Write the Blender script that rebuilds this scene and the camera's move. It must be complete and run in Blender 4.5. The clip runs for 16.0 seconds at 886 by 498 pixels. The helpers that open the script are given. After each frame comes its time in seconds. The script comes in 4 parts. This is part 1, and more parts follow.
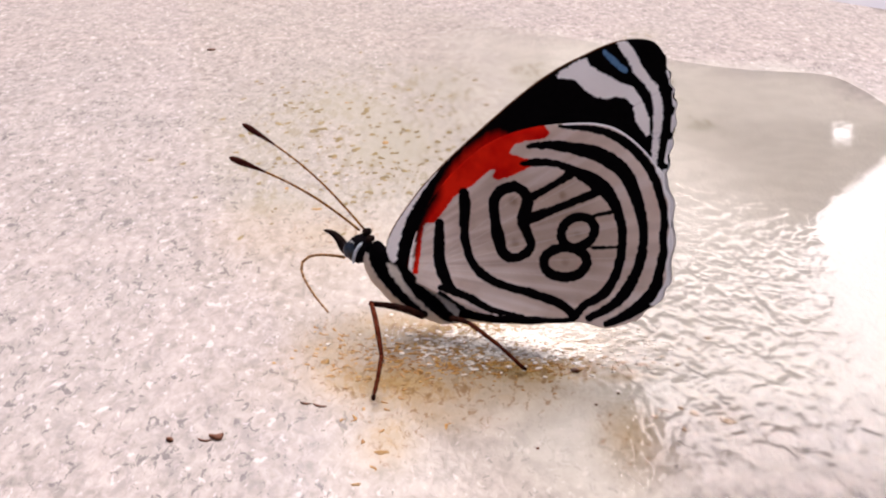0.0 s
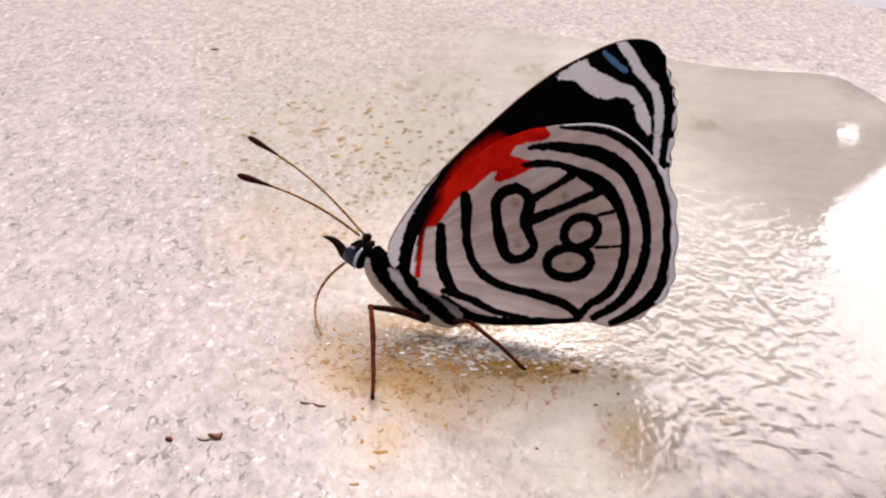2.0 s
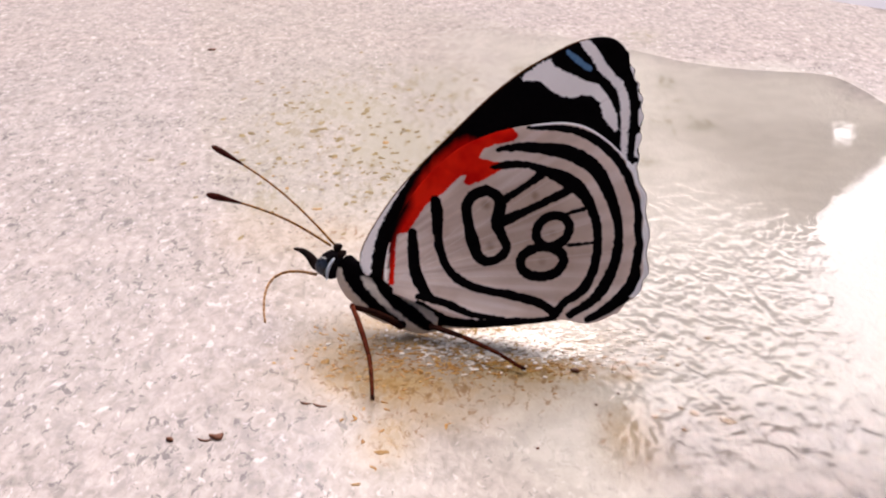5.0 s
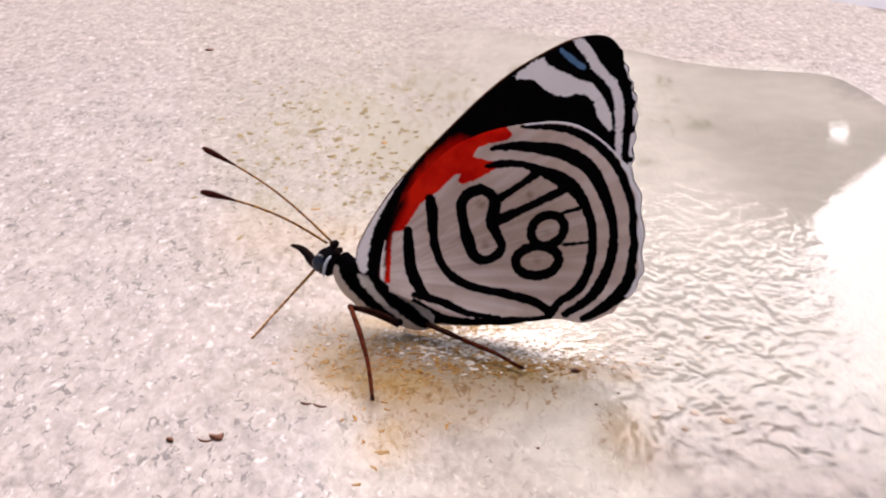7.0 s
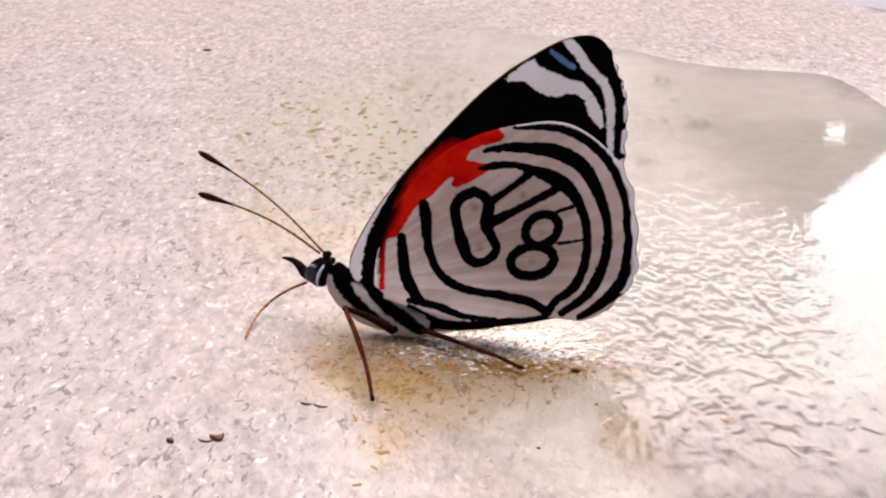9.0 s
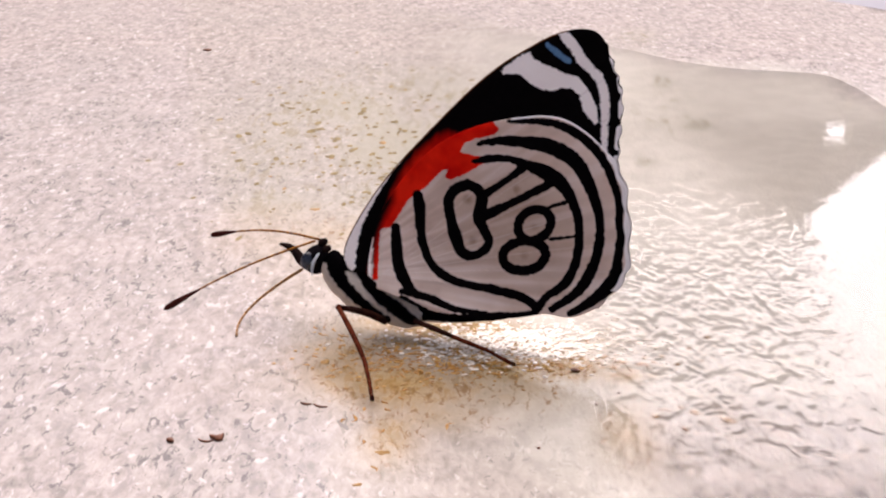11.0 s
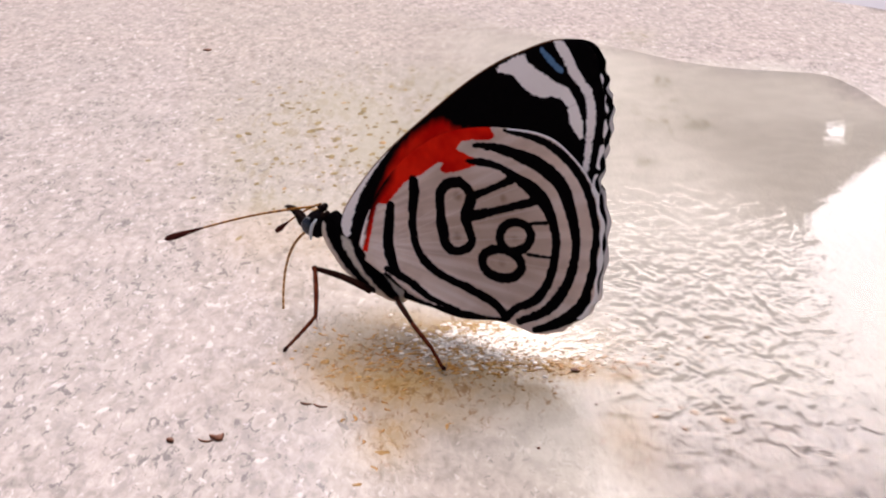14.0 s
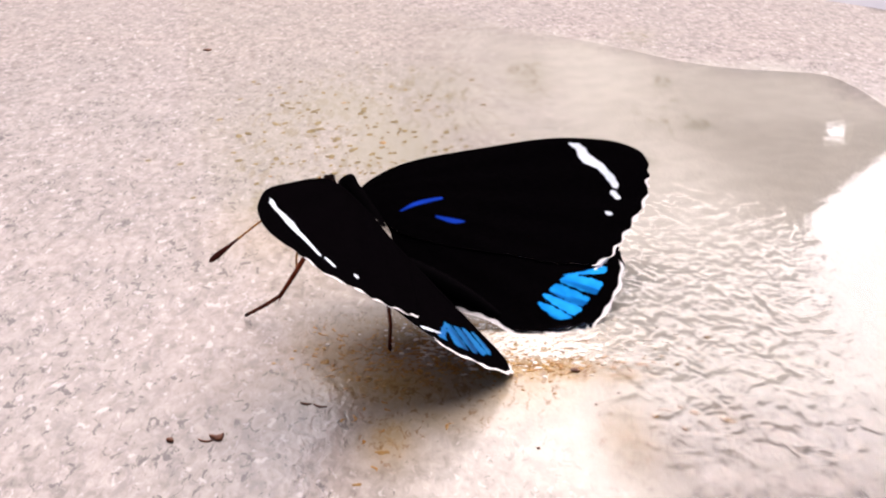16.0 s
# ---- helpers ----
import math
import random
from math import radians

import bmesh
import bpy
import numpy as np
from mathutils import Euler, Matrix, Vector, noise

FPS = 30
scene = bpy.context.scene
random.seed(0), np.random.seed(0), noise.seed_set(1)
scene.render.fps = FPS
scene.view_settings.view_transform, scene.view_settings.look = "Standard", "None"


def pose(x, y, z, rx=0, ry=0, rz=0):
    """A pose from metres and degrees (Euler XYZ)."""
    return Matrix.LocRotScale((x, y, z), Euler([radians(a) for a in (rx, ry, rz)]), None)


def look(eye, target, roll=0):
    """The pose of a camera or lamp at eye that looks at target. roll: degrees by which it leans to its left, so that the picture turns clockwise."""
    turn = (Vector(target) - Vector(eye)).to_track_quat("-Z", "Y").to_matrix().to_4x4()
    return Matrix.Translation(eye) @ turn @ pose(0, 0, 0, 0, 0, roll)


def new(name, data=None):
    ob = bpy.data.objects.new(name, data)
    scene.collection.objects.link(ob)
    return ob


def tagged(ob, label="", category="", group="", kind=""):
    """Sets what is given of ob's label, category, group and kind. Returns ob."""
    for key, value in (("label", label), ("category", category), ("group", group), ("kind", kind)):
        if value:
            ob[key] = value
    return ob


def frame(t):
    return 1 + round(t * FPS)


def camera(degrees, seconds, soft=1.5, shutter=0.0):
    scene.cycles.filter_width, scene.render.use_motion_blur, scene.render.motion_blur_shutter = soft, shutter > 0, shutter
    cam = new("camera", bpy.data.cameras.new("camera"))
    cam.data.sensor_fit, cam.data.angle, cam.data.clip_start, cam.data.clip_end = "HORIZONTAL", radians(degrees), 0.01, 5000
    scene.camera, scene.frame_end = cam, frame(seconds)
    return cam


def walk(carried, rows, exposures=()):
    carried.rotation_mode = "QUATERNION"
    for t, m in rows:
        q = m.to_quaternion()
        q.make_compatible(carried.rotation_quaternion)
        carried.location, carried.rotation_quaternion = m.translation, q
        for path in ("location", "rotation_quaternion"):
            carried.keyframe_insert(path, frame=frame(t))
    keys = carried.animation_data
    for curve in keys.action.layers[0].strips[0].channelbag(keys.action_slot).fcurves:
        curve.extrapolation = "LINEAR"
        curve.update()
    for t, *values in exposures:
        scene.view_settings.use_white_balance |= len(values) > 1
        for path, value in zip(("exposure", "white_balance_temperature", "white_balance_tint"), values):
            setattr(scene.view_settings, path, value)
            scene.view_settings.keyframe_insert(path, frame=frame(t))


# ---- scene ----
cam = camera(36, 16.0, soft=2.2)
MM = 0.001
EYE_HEIGHT = 36.95 * MM
TILT = 68.0
# small sway of the camera: seconds, shift to the right in mm, turn to the left in degrees
SWAY = [(0.0, 0.18, 0.14), (0.5, 0.53, 0.41), (3.0, 0.53, 0.41), (3.5, 0.35, 0.27), (4.2, 0.33, 0.26), (6.5, 0.0, 0.0), (7.0, 0.0, 0.0), (7.5, -0.22, -0.17), (12.0, -0.22, -0.17), (16.0, -0.2, -0.16)]
# the clip brightens while the dark wings are spread: seconds, stops
BRIGHT = [(0.0, 0.0), (12.6, 0.0), (12.8, 0.12), (13.0, 0.15), (13.2, 0.16), (13.5, 0.14), (13.75, 0.04), (14.0, -0.06), (14.2, -0.03), (14.5, 0.0), (14.7, 0.12), (14.9, 0.15), (15.1, 0.14), (15.5, 0.11), (15.7, 0.03), (16.0, 0.0)]
walk(cam, [(t, pose(dx * MM, 0, EYE_HEIGHT, TILT, 0, turn)) for t, dx, turn in SWAY], exposures=[(t, 0.14 + e, 6200, 16) for t, e in BRIGHT])

# ---- light ----
SUN_AZ, SUN_EL = 10.0, 57.0
world = bpy.data.worlds.new("sky")
scene.world = world
world.use_nodes = True
wn = world.node_tree.nodes
sky = wn.new("ShaderNodeTexSky")
sky.sky_type = "NISHITA"
sky.sun_disc = False
sky.sun_elevation, sky.sun_rotation = radians(SUN_EL), radians(SUN_AZ)
sky.dust_density, sky.ozone_density, sky.air_density = 6.0, 0.3, 0.5
wn["Background"].inputs["Strength"].default_value = 0.135
# warm haze
haze = wn.new("ShaderNodeMix")
haze.data_type, haze.blend_type = "RGBA", "MULTIPLY"
haze.inputs[0].default_value, haze.inputs[7].default_value = 1.0, (1.0, 0.92, 0.86, 1)
world.node_tree.links.new(sky.outputs["Color"], haze.inputs[6])
world.node_tree.links.new(haze.outputs[2], wn["Background"].inputs["Color"])
sun_data = bpy.data.lights.new("sun", "SUN")
sun_data.energy, sun_data.angle, sun_data.color = 4.5, radians(84), (1.0, 0.925, 0.895)
sun = new("sun", sun_data)
sun_way = Vector((math.sin(radians(SUN_AZ)) * math.cos(radians(SUN_EL)), math.cos(radians(SUN_AZ)) * math.cos(radians(SUN_EL)), math.sin(radians(SUN_EL))))
sun.matrix_world = look(sun_way * 0.9, (0, 0, 0))



# ---- materials ----
def material(name, color=(0.5, 0.5, 0.5), rough=0.5, metal=0.0, spec=0.5):
    m = bpy.data.materials.new(name)
    m.use_nodes = True
    b = m.node_tree.nodes["Principled BSDF"]
    b.inputs["Base Color"].default_value = (*color, 1)
    b.inputs["Roughness"].default_value = rough
    b.inputs["Metallic"].default_value = metal
    b.inputs["Specular IOR Level"].default_value = spec
    return m


class Nodes:
    """Short hand for wiring a material."""

    def __init__(self, m):
        self.m, self.t = m, m.node_tree
        self.shader = self.t.nodes["Principled BSDF"]

    def node(self, kind, **values):
        n = self.t.nodes.new(kind)
        for k, v in values.items():
            n.inputs[k.replace("_", " ")].default_value = v
        return n

    def link(self, a, b):
        self.t.links.new(a, b)

    def coord(self, stretch=(1, 1, 1), turn=0.0):
        c = self.node("ShaderNodeTexCoord")
        mp = self.node("ShaderNodeMapping")
        mp.inputs["Scale"].default_value = stretch
        mp.inputs["Rotation"].default_value = (0, 0, radians(turn))
        self.link(c.outputs["Object"], mp.inputs["Vector"])
        return mp.outputs["Vector"]

    def noise(self, size, detail=4.0, rough=0.55, vec=None, warp=0.0):
        n = self.node("ShaderNodeTexNoise", Scale=1.0 / (size * MM), Detail=detail, Roughness=rough, Distortion=warp)
        self.link(vec if vec else self.coord(), n.inputs["Vector"])
        return n.outputs["Fac"]

    def ramp(self, fac, *stops):
        n = self.node("ShaderNodeValToRGB")
        e = n.color_ramp.elements
        while len(e) < len(stops):
            e.new(0.5)
        for el, (p, c) in zip(e, stops):
            el.position = p
            el.color = (*c, 1) if len(c) == 3 else c
        self.link(fac, n.inputs["Fac"])
        return n.outputs["Color"]

    def step(self, val, lo, hi):
        n = self.node("ShaderNodeMapRange")
        n.interpolation_type = "SMOOTHSTEP"
        n.inputs["From Min"].default_value, n.inputs["From Max"].default_value = lo, hi
        self.link(val, n.inputs["Value"])
        return n.outputs["Result"]

    def math(self, op, a, b):
        n = self.node("ShaderNodeMath")
        n.operation = op
        for i, v in enumerate((a, b)):
            if isinstance(v, (int, float)):
                n.inputs[i].default_value = v
            else:
                self.link(v, n.inputs[i])
        return n.outputs[0]

    def mix(self, fac, a, b, blend="MIX"):
        n = self.node("ShaderNodeMix")
        n.data_type, n.blend_type = "RGBA", blend
        for sock, v in ((n.inputs[0], fac), (n.inputs[6], a), (n.inputs[7], b)):
            if isinstance(v, (int, float)):
                sock.default_value = v
            elif isinstance(v, tuple):
                sock.default_value = (*v, 1)
            else:
                self.link(v, sock)
        return n.outputs[2]

    def layer(self, name):
        n = self.node("ShaderNodeAttribute")
        n.attribute_name = name
        return n.outputs["Fac"]

    def bump(self, height, strength, depth, under=None):
        n = self.node("ShaderNodeBump", Strength=strength, Distance=depth * MM)
        self.link(height, n.inputs["Height"])
        if under:
            self.link(under, n.inputs["Normal"])
        return n.outputs["Normal"]


def stone_material():
    m = material("stone", rough=0.6, spec=0.15)
    n = Nodes(m)
    flat = n.coord((1, 1, 1))
    slant = n.coord((1.0, 0.5, 1), 16)
    blotch = n.noise(11, 3, 0.5, flat, 0.4)
    patch = n.noise(2.4, 3, 0.6, flat, 0.5)
    grain = n.noise(0.6, 3, 0.55, slant, 0.4)
    fine = n.noise(0.4, 1, 0.5, slant)
    wet, silt_shade, olive, worn = n.layer("wet"), n.layer("silt_shade"), n.layer("olive"), n.layer("worn")
    col = n.ramp(grain, (0.30, (0.175, 0.151, 0.135)), (0.45, (0.272, 0.237, 0.213)), (0.55, (0.325, 0.284, 0.258)), (0.68, (0.405, 0.355, 0.325)))
    # pink and cream mottling
    col = n.mix(n.math("MULTIPLY", n.step(patch, 0.42, 0.66), 0.35), col, (0.42, 0.36, 0.325))
    col = n.mix(n.math("MULTIPLY", n.step(blotch, 0.42, 0.62), 0.3), col, (0.335, 0.305, 0.27))
    # grey flecks, thicker in some patches
    spread = n.math("MULTIPLY", n.math("SUBTRACT", blotch, 0.5), 0.3)
    fleck = n.step(n.math("ADD", n.noise(0.9, 5, 0.7, slant, 0.8), spread), 0.48, 0.66)
    col = n.mix(n.math("MULTIPLY", n.math("MULTIPLY", fleck, worn), 0.6), col, (0.19, 0.165, 0.16))
    speck = n.step(n.math("ADD", n.noise(0.6, 4, 0.65, n.coord((1.0, 0.5, 1), 28), 0.8), n.math("MULTIPLY", spread, 0.9)), 0.575, 0.65)
    col = n.mix(n.math("MULTIPLY", n.math("MULTIPLY", speck, worn), 0.85), col, (0.075, 0.064, 0.062))
    # sparkle of the damp grains, painted into the colour as pale specks
    glint = n.step(n.noise(0.5, 2, 0.5, slant, 0.4), 0.60, 0.72)
    col = n.mix(n.math("MULTIPLY", glint, 0.5), col, (0.66, 0.60, 0.585))
    # wet ground: evener and a little green
    damp = n.mix(n.step(patch, 0.35, 0.65), (0.465, 0.443, 0.385), (0.53, 0.508, 0.446))
    col = n.mix(n.math("MULTIPLY", wet, 0.85), col, damp)
    # tan sediment with brown crumbs; also paints warm shade around the butterfly
    near = n.math("SUBTRACT", 1.0, olive)
    mud_shade = n.mix(n.noise(1.6, 3, 0.6, slant, 0.5), (0.29, 0.16, 0.018), (0.40, 0.275, 0.075))
    col = n.mix(n.math("MULTIPLY", n.math("MULTIPLY", n.math("POWER", silt_shade, 1.2), 0.88), near), col, mud_shade)
    stain = n.math("MULTIPLY", n.step(n.math("ADD", n.noise(0.6, 3, 0.65, slant, 0.8), n.math("MULTIPLY", silt_shade, 0.08)), 0.50, 0.66), n.step(silt_shade, 0.25, 0.8))
    col = n.mix(n.math("MULTIPLY", n.math("MULTIPLY", stain, 0.8), near), col, (0.27, 0.155, 0.035))
    crumbs = n.step(n.math("ADD", n.noise(0.5, 3, 0.6, slant, 0.6), n.math("MULTIPLY", silt_shade, 0.1)), 0.59, 0.72)
    col = n.mix(n.math("MULTIPLY", n.math("MULTIPLY", crumbs, n.step(silt_shade, 0.03, 0.35)), n.math("MULTIPLY", near, 0.8)), col, (0.17, 0.085, 0.018))
    # olive specks of dirt farther off
    far = n.coord((1.0, 0.3, 1), 6)
    moss = n.math("MULTIPLY", n.step(n.math("ADD", n.noise(0.75, 4, 0.62, far, 0.4), n.math("MULTIPLY", silt_shade, 0.10)), 0.55, 0.66), n.math("MULTIPLY", n.step(silt_shade, 0.06, 0.4), olive))
    col = n.mix(n.math("MULTIPLY", moss, 0.75), col, n.mix(fine, (0.20, 0.15, 0.045), (0.13, 0.095, 0.03)))
    haze = n.math("MINIMUM", n.math("MULTIPLY", n.math("MULTIPLY", silt_shade, olive), 1.25), 0.9)
    col = n.mix(haze, col, (0.305, 0.282, 0.22))
    n.link(col, n.shader.inputs["Base Color"])
    h = n.math("ADD", n.math("MULTIPLY", grain, 0.75), n.math("MULTIPLY", fine, 0.25))
    n.link(n.bump(h, 0.8, 0.12), n.shader.inputs["Normal"])
    # the damp skin of the stone shines; it is broken by the grain where the stone is not covered by water
    n.link(n.math("MULTIPLY", n.layer("damp"), n.math("ADD", 0.45, n.math("MULTIPLY", n.layer("slick"), 0.22))), n.shader.inputs["Coat Weight"])
    n.link(n.math("SUBTRACT", 0.26, n.math("MULTIPLY", n.layer("slick"), 0.10)), n.shader.inputs["Coat Roughness"])
    n.shader.inputs["Coat IOR"].default_value = 1.45
    skin = n.node("ShaderNodeBump", Distance=0.10 * MM)
    n.link(n.math("SUBTRACT", 1.0, n.math("MULTIPLY", wet, 0.8)), skin.inputs["Strength"])
    n.link(h, skin.inputs["Height"])
    n.link(skin.outputs["Normal"], n.shader.inputs["Coat Normal"])
    return m


def water_material():
    m = bpy.data.materials.new("water_film")
    m.use_nodes = True
    n = Nodes(m)
    t = m.node_tree
    clear = n.node("ShaderNodeBsdfTransparent")
    clear.inputs["Color"].default_value = (0.985, 0.985, 0.975, 1)
    gloss = n.node("ShaderNodeBsdfGlossy")
    gloss.inputs["Roughness"].default_value = 0.03
    fres = n.node("ShaderNodeFresnel", IOR=1.58)
    ripple = n.layer("ripple")
    wave = n.math("ADD", n.noise(0.95, 1, 0.5, n.coord((1.0, 0.52, 1), 16), 0.8), n.math("MULTIPLY", n.noise(0.4, 1, 0.5, n.coord((1.0, 0.6, 1), -12), 0.5), 0.16))
    wave = n.math("ADD", wave, n.math("MULTIPLY", n.math("MULTIPLY", n.noise(0.4, 2, 0.6, n.coord((1.0, 0.7, 1), 5), 0.3), n.layer("froth")), 0.8))
    nrm = n.node("ShaderNodeBump", Distance=0.62 * MM)
    n.link(n.math("ADD", 0.008, n.math("MULTIPLY", ripple, 0.55)), nrm.inputs["Strength"])
    n.link(wave, nrm.inputs["Height"])
    n.link(nrm.outputs["Normal"], gloss.inputs["Normal"])
    n.link(nrm.outputs["Normal"], fres.inputs["Normal"])
    mixer = n.node("ShaderNodeMixShader")
    n.link(n.math("MULTIPLY", fres.outputs[0], n.layer("cover")), mixer.inputs[0])
    n.link(clear.outputs[0], mixer.inputs[1])
    n.link(gloss.outputs[0], mixer.inputs[2])
    n.link(mixer.outputs[0], t.nodes["Material Output"].inputs["Surface"])
    t.nodes.remove(n.shader)
    return m


def underwing_material():
    m = material("underwing_scales", rough=0.75, spec=0.02)
    n = Nodes(m)
    fine = n.noise(0.35, 4, 0.65)
    jag = n.math("MULTIPLY", n.math("SUBTRACT", n.noise(0.28, 4, 0.7), 0.5), 0.3)
    soft = n.noise(2.2, 3, 0.5)
    base = n.ramp(soft, (0.38, (0.60, 0.45, 0.36)), (0.62, (0.77, 0.62, 0.525)))
    base = n.mix(n.math("MULTIPLY", fine, 0.35), base, (0.88, 0.765, 0.705))
    base = n.mix(n.math("MULTIPLY", n.math("MULTIPLY", n.layer("tan"), n.math("ADD", 0.4, n.noise(1.1, 3, 0.6))), 0.95), base, (0.34, 0.235, 0.165))
    streak = n.layer("streak")
    base = n.mix(n.math("MULTIPLY", n.step(streak, 0.0, 0.45), 0.28), base, (0.42, 0.31, 0.25))
    base = n.mix(n.math("MULTIPLY", n.step(streak, 0.0, -0.5), 0.25), base, (0.90, 0.82, 0.80))
    # fine creases of the veins
    crease = n.step(n.layer("vein"), -0.03, 0.02)
    base = n.mix(n.math("MULTIPLY", crease, 0.3), base, (0.84, 0.77, 0.74))
    red = n.ramp(soft, (0.38, (0.55, 0.003, 0.001)), (0.62, (0.82, 0.018, 0.004)))
    red_on = n.step(n.math("ADD", n.layer("red"), jag), -0.04, 0.04)
    col = n.mix(red_on, base, red)
    ink = n.ramp(fine, (0.3, (0.001, 0.0008, 0.001)), (0.8, (0.003, 0.002, 0.0025)))
    # the red fades softly into the black of the leading edge
    sharp, smooth = n.step(n.math("ADD", n.layer("ink"), jag), -0.03, 0.03), n.step(n.math("ADD", n.layer("ink"), n.math("MULTIPLY", jag, 0.5)), -0.6, 0.1)
    fade = n.step(n.layer("costal"), 0.2, 0.8)
    sharp = n.math("ADD", n.math("MULTIPLY", sharp, n.math("SUBTRACT", 1.0, fade)), n.math("MULTIPLY", smooth, fade))
    col = n.mix(sharp, col, ink)
    pale = n.mix(n.math("MULTIPLY", crease, 0.6), n.mix(fine, (0.94, 0.87, 0.83), (0.98, 0.94, 0.91)), (0.62, 0.54, 0.51))
    col = n.mix(n.step(n.math("ADD", n.layer("pale"), n.math("MULTIPLY", jag, 1.7)), -0.04, 0.04), col, pale)
    col = n.mix(n.step(n.math("ADD", n.layer("blue"), jag), -0.05, 0.05), col, n.mix(fine, (0.05, 0.13, 0.26), (0.16, 0.28, 0.44)))
    col = n.mix(n.step(n.layer("fringe"), -0.03, 0.03), col, (0.95, 0.91, 0.89))
    col = n.mix(n.step(n.layer("edge"), -0.03, 0.03), col, (0.10, 0.04, 0.014))
    n.link(col, n.shader.inputs["Base Color"])
    n.link(n.bump(n.math("ADD", fine, n.math("MULTIPLY", crease, 0.6)), 0.25, 0.06), n.shader.inputs["Normal"])
    return m


def upperwing_material():
    m = material("upperwing_scales", rough=0.8, spec=0.0)
    n = Nodes(m)
    fine = n.noise(0.3, 4, 0.65)
    jag = n.math("MULTIPLY", n.math("SUBTRACT", n.noise(0.4, 4, 0.65), 0.5), 0.45)
    col = n.ramp(fine, (0.3, (0.001, 0.0008, 0.001)), (0.8, (0.002, 0.0015, 0.002)))
    blue_on = n.step(n.math("ADD", n.layer("blue"), jag), -0.06, 0.06)
    blue = n.mix(n.noise(0.8, 3), (0.0, 0.09, 0.38), (0.01, 0.24, 0.52))
    blue = n.mix(n.math("MULTIPLY", n.step(n.layer("streak"), 0.05, 0.4), 0.7), blue, (0.0, 0.03, 0.14))
    col = n.mix(blue_on, col, blue)
    deep = n.step(n.layer("deep"), -0.05, 0.12)
    col = n.mix(deep, col, (0.01, 0.06, 0.5))
    col = n.mix(n.step(n.math("ADD", n.layer("pale"), jag), -0.05, 0.05), col, n.mix(n.noise(0.9, 2), (0.66, 0.78, 0.92), (0.96, 0.96, 0.97)))
    col = n.mix(n.step(n.layer("fringe"), -0.03, 0.03), col, (0.95, 0.91, 0.89))
    # the blue is a metallic sheen of the scales
    n.link(n.math("MULTIPLY", n.math("MAXIMUM", blue_on, deep), 0.85), n.shader.inputs["Metallic"])
    n.link(n.math("SUBTRACT", 0.8, n.math("MULTIPLY", blue_on, 0.32)), n.shader.inputs["Roughness"])
    n.link(col, n.shader.inputs["Base Color"])
    n.link(n.bump(fine, 0.25, 0.05), n.shader.inputs["Normal"])
    return m


def fur_material(name, light, dark):
    m = material(name, rough=0.8, spec=0.0)
    n = Nodes(m)
    hair = n.noise(0.25, 4, 0.7, n.coord((0.4, 1, 1)))
    jag = n.math("MULTIPLY", n.math("SUBTRACT", n.noise(0.35, 3, 0.6), 0.5), 0.4)
    col = n.mix(hair, tuple(0.62 * c for c in light), light)
    col = n.mix(n.step(n.math("ADD", n.layer("ink"), jag), -0.08, 0.08), col, dark)
    n.link(col, n.shader.inputs["Base Color"])
    n.link(n.bump(hair, 0.6, 0.12), n.shader.inputs["Normal"])
    return m


def horn_material(name, a, b, rough=0.4, size=0.6, spec=0.2):
    m = material(name, rough=rough, spec=spec)
    n = Nodes(m)
    v = n.noise(size, 3)
    n.link(n.ramp(v, (0.35, a), (0.65, b)), n.shader.inputs["Base Color"])
    n.link(n.bump(n.noise(0.15, 2), 0.3, 0.04), n.shader.inputs["Normal"])
    return m


STONE = stone_material()
WATER = water_material()
UNDER = underwing_material()
UPPER = upperwing_material()
FUR = fur_material("body_scales", (0.78, 0.69, 0.58), (0.0022, 0.0018, 0.0022))
BLACK = fur_material("black_scales", (0.012, 0.011, 0.013), (0.006, 0.005, 0.006))
EYEM = horn_material("eye", (0.006, 0.008, 0.014), (0.03, 0.04, 0.06), 0.22, 0.5, 0.5)
WHITEHAIR = horn_material("white_hair", (0.5, 0.55, 0.6), (0.7, 0.74, 0.8), 0.7)
LEGM = horn_material("leg_brown", (0.05, 0.011, 0.006), (0.10, 0.024, 0.011), 0.55, 0.6, 0.0)
LEGDARK = horn_material("leg_dark", (0.014, 0.006, 0.005), (0.04, 0.014, 0.009), 0.6, 0.6, 0.0)
PALPM = horn_material("dark_hair", (0.006, 0.005, 0.005), (0.02, 0.011, 0.009), 0.7, 0.5, 0.0)
SHAFT = horn_material("antenna_shaft", (0.11, 0.033, 0.006), (0.32, 0.145, 0.03), 0.5, 0.35, 0.0)
CLUB = horn_material("antenna_club", (0.025, 0.006, 0.005), (0.06, 0.015, 0.01), 0.5, 0.6, 0.0)
TONGUE = horn_material("tongue", (0.20, 0.085, 0.02), (0.38, 0.19, 0.05), 0.45)
# white of the grains, which carries the froth's glints as colour
GLINT_WHITE = horn_material("glint_white", (0.72, 0.64, 0.52), (0.95, 0.91, 0.85), 0.18, 0.4, 0.6)
AMBER = horn_material("amber_crumb", (0.30, 0.13, 0.02), (0.50, 0.29, 0.08), 0.4, 0.6)
STAIN = horn_material("brown_flake", (0.24, 0.125, 0.03), (0.34, 0.20, 0.06), 0.5, 0.4)
RUST = horn_material("rust_shred", (0.22, 0.085, 0.012), (0.36, 0.17, 0.03), 0.5, 0.5)
BROWN = horn_material("brown_crumb", (0.085, 0.025, 0.010), (0.19, 0.065, 0.025), 0.5, 0.5)
DIRT = horn_material("olive_dirt", (0.12, 0.085, 0.028), (0.23, 0.17, 0.065), 0.6, 0.8)
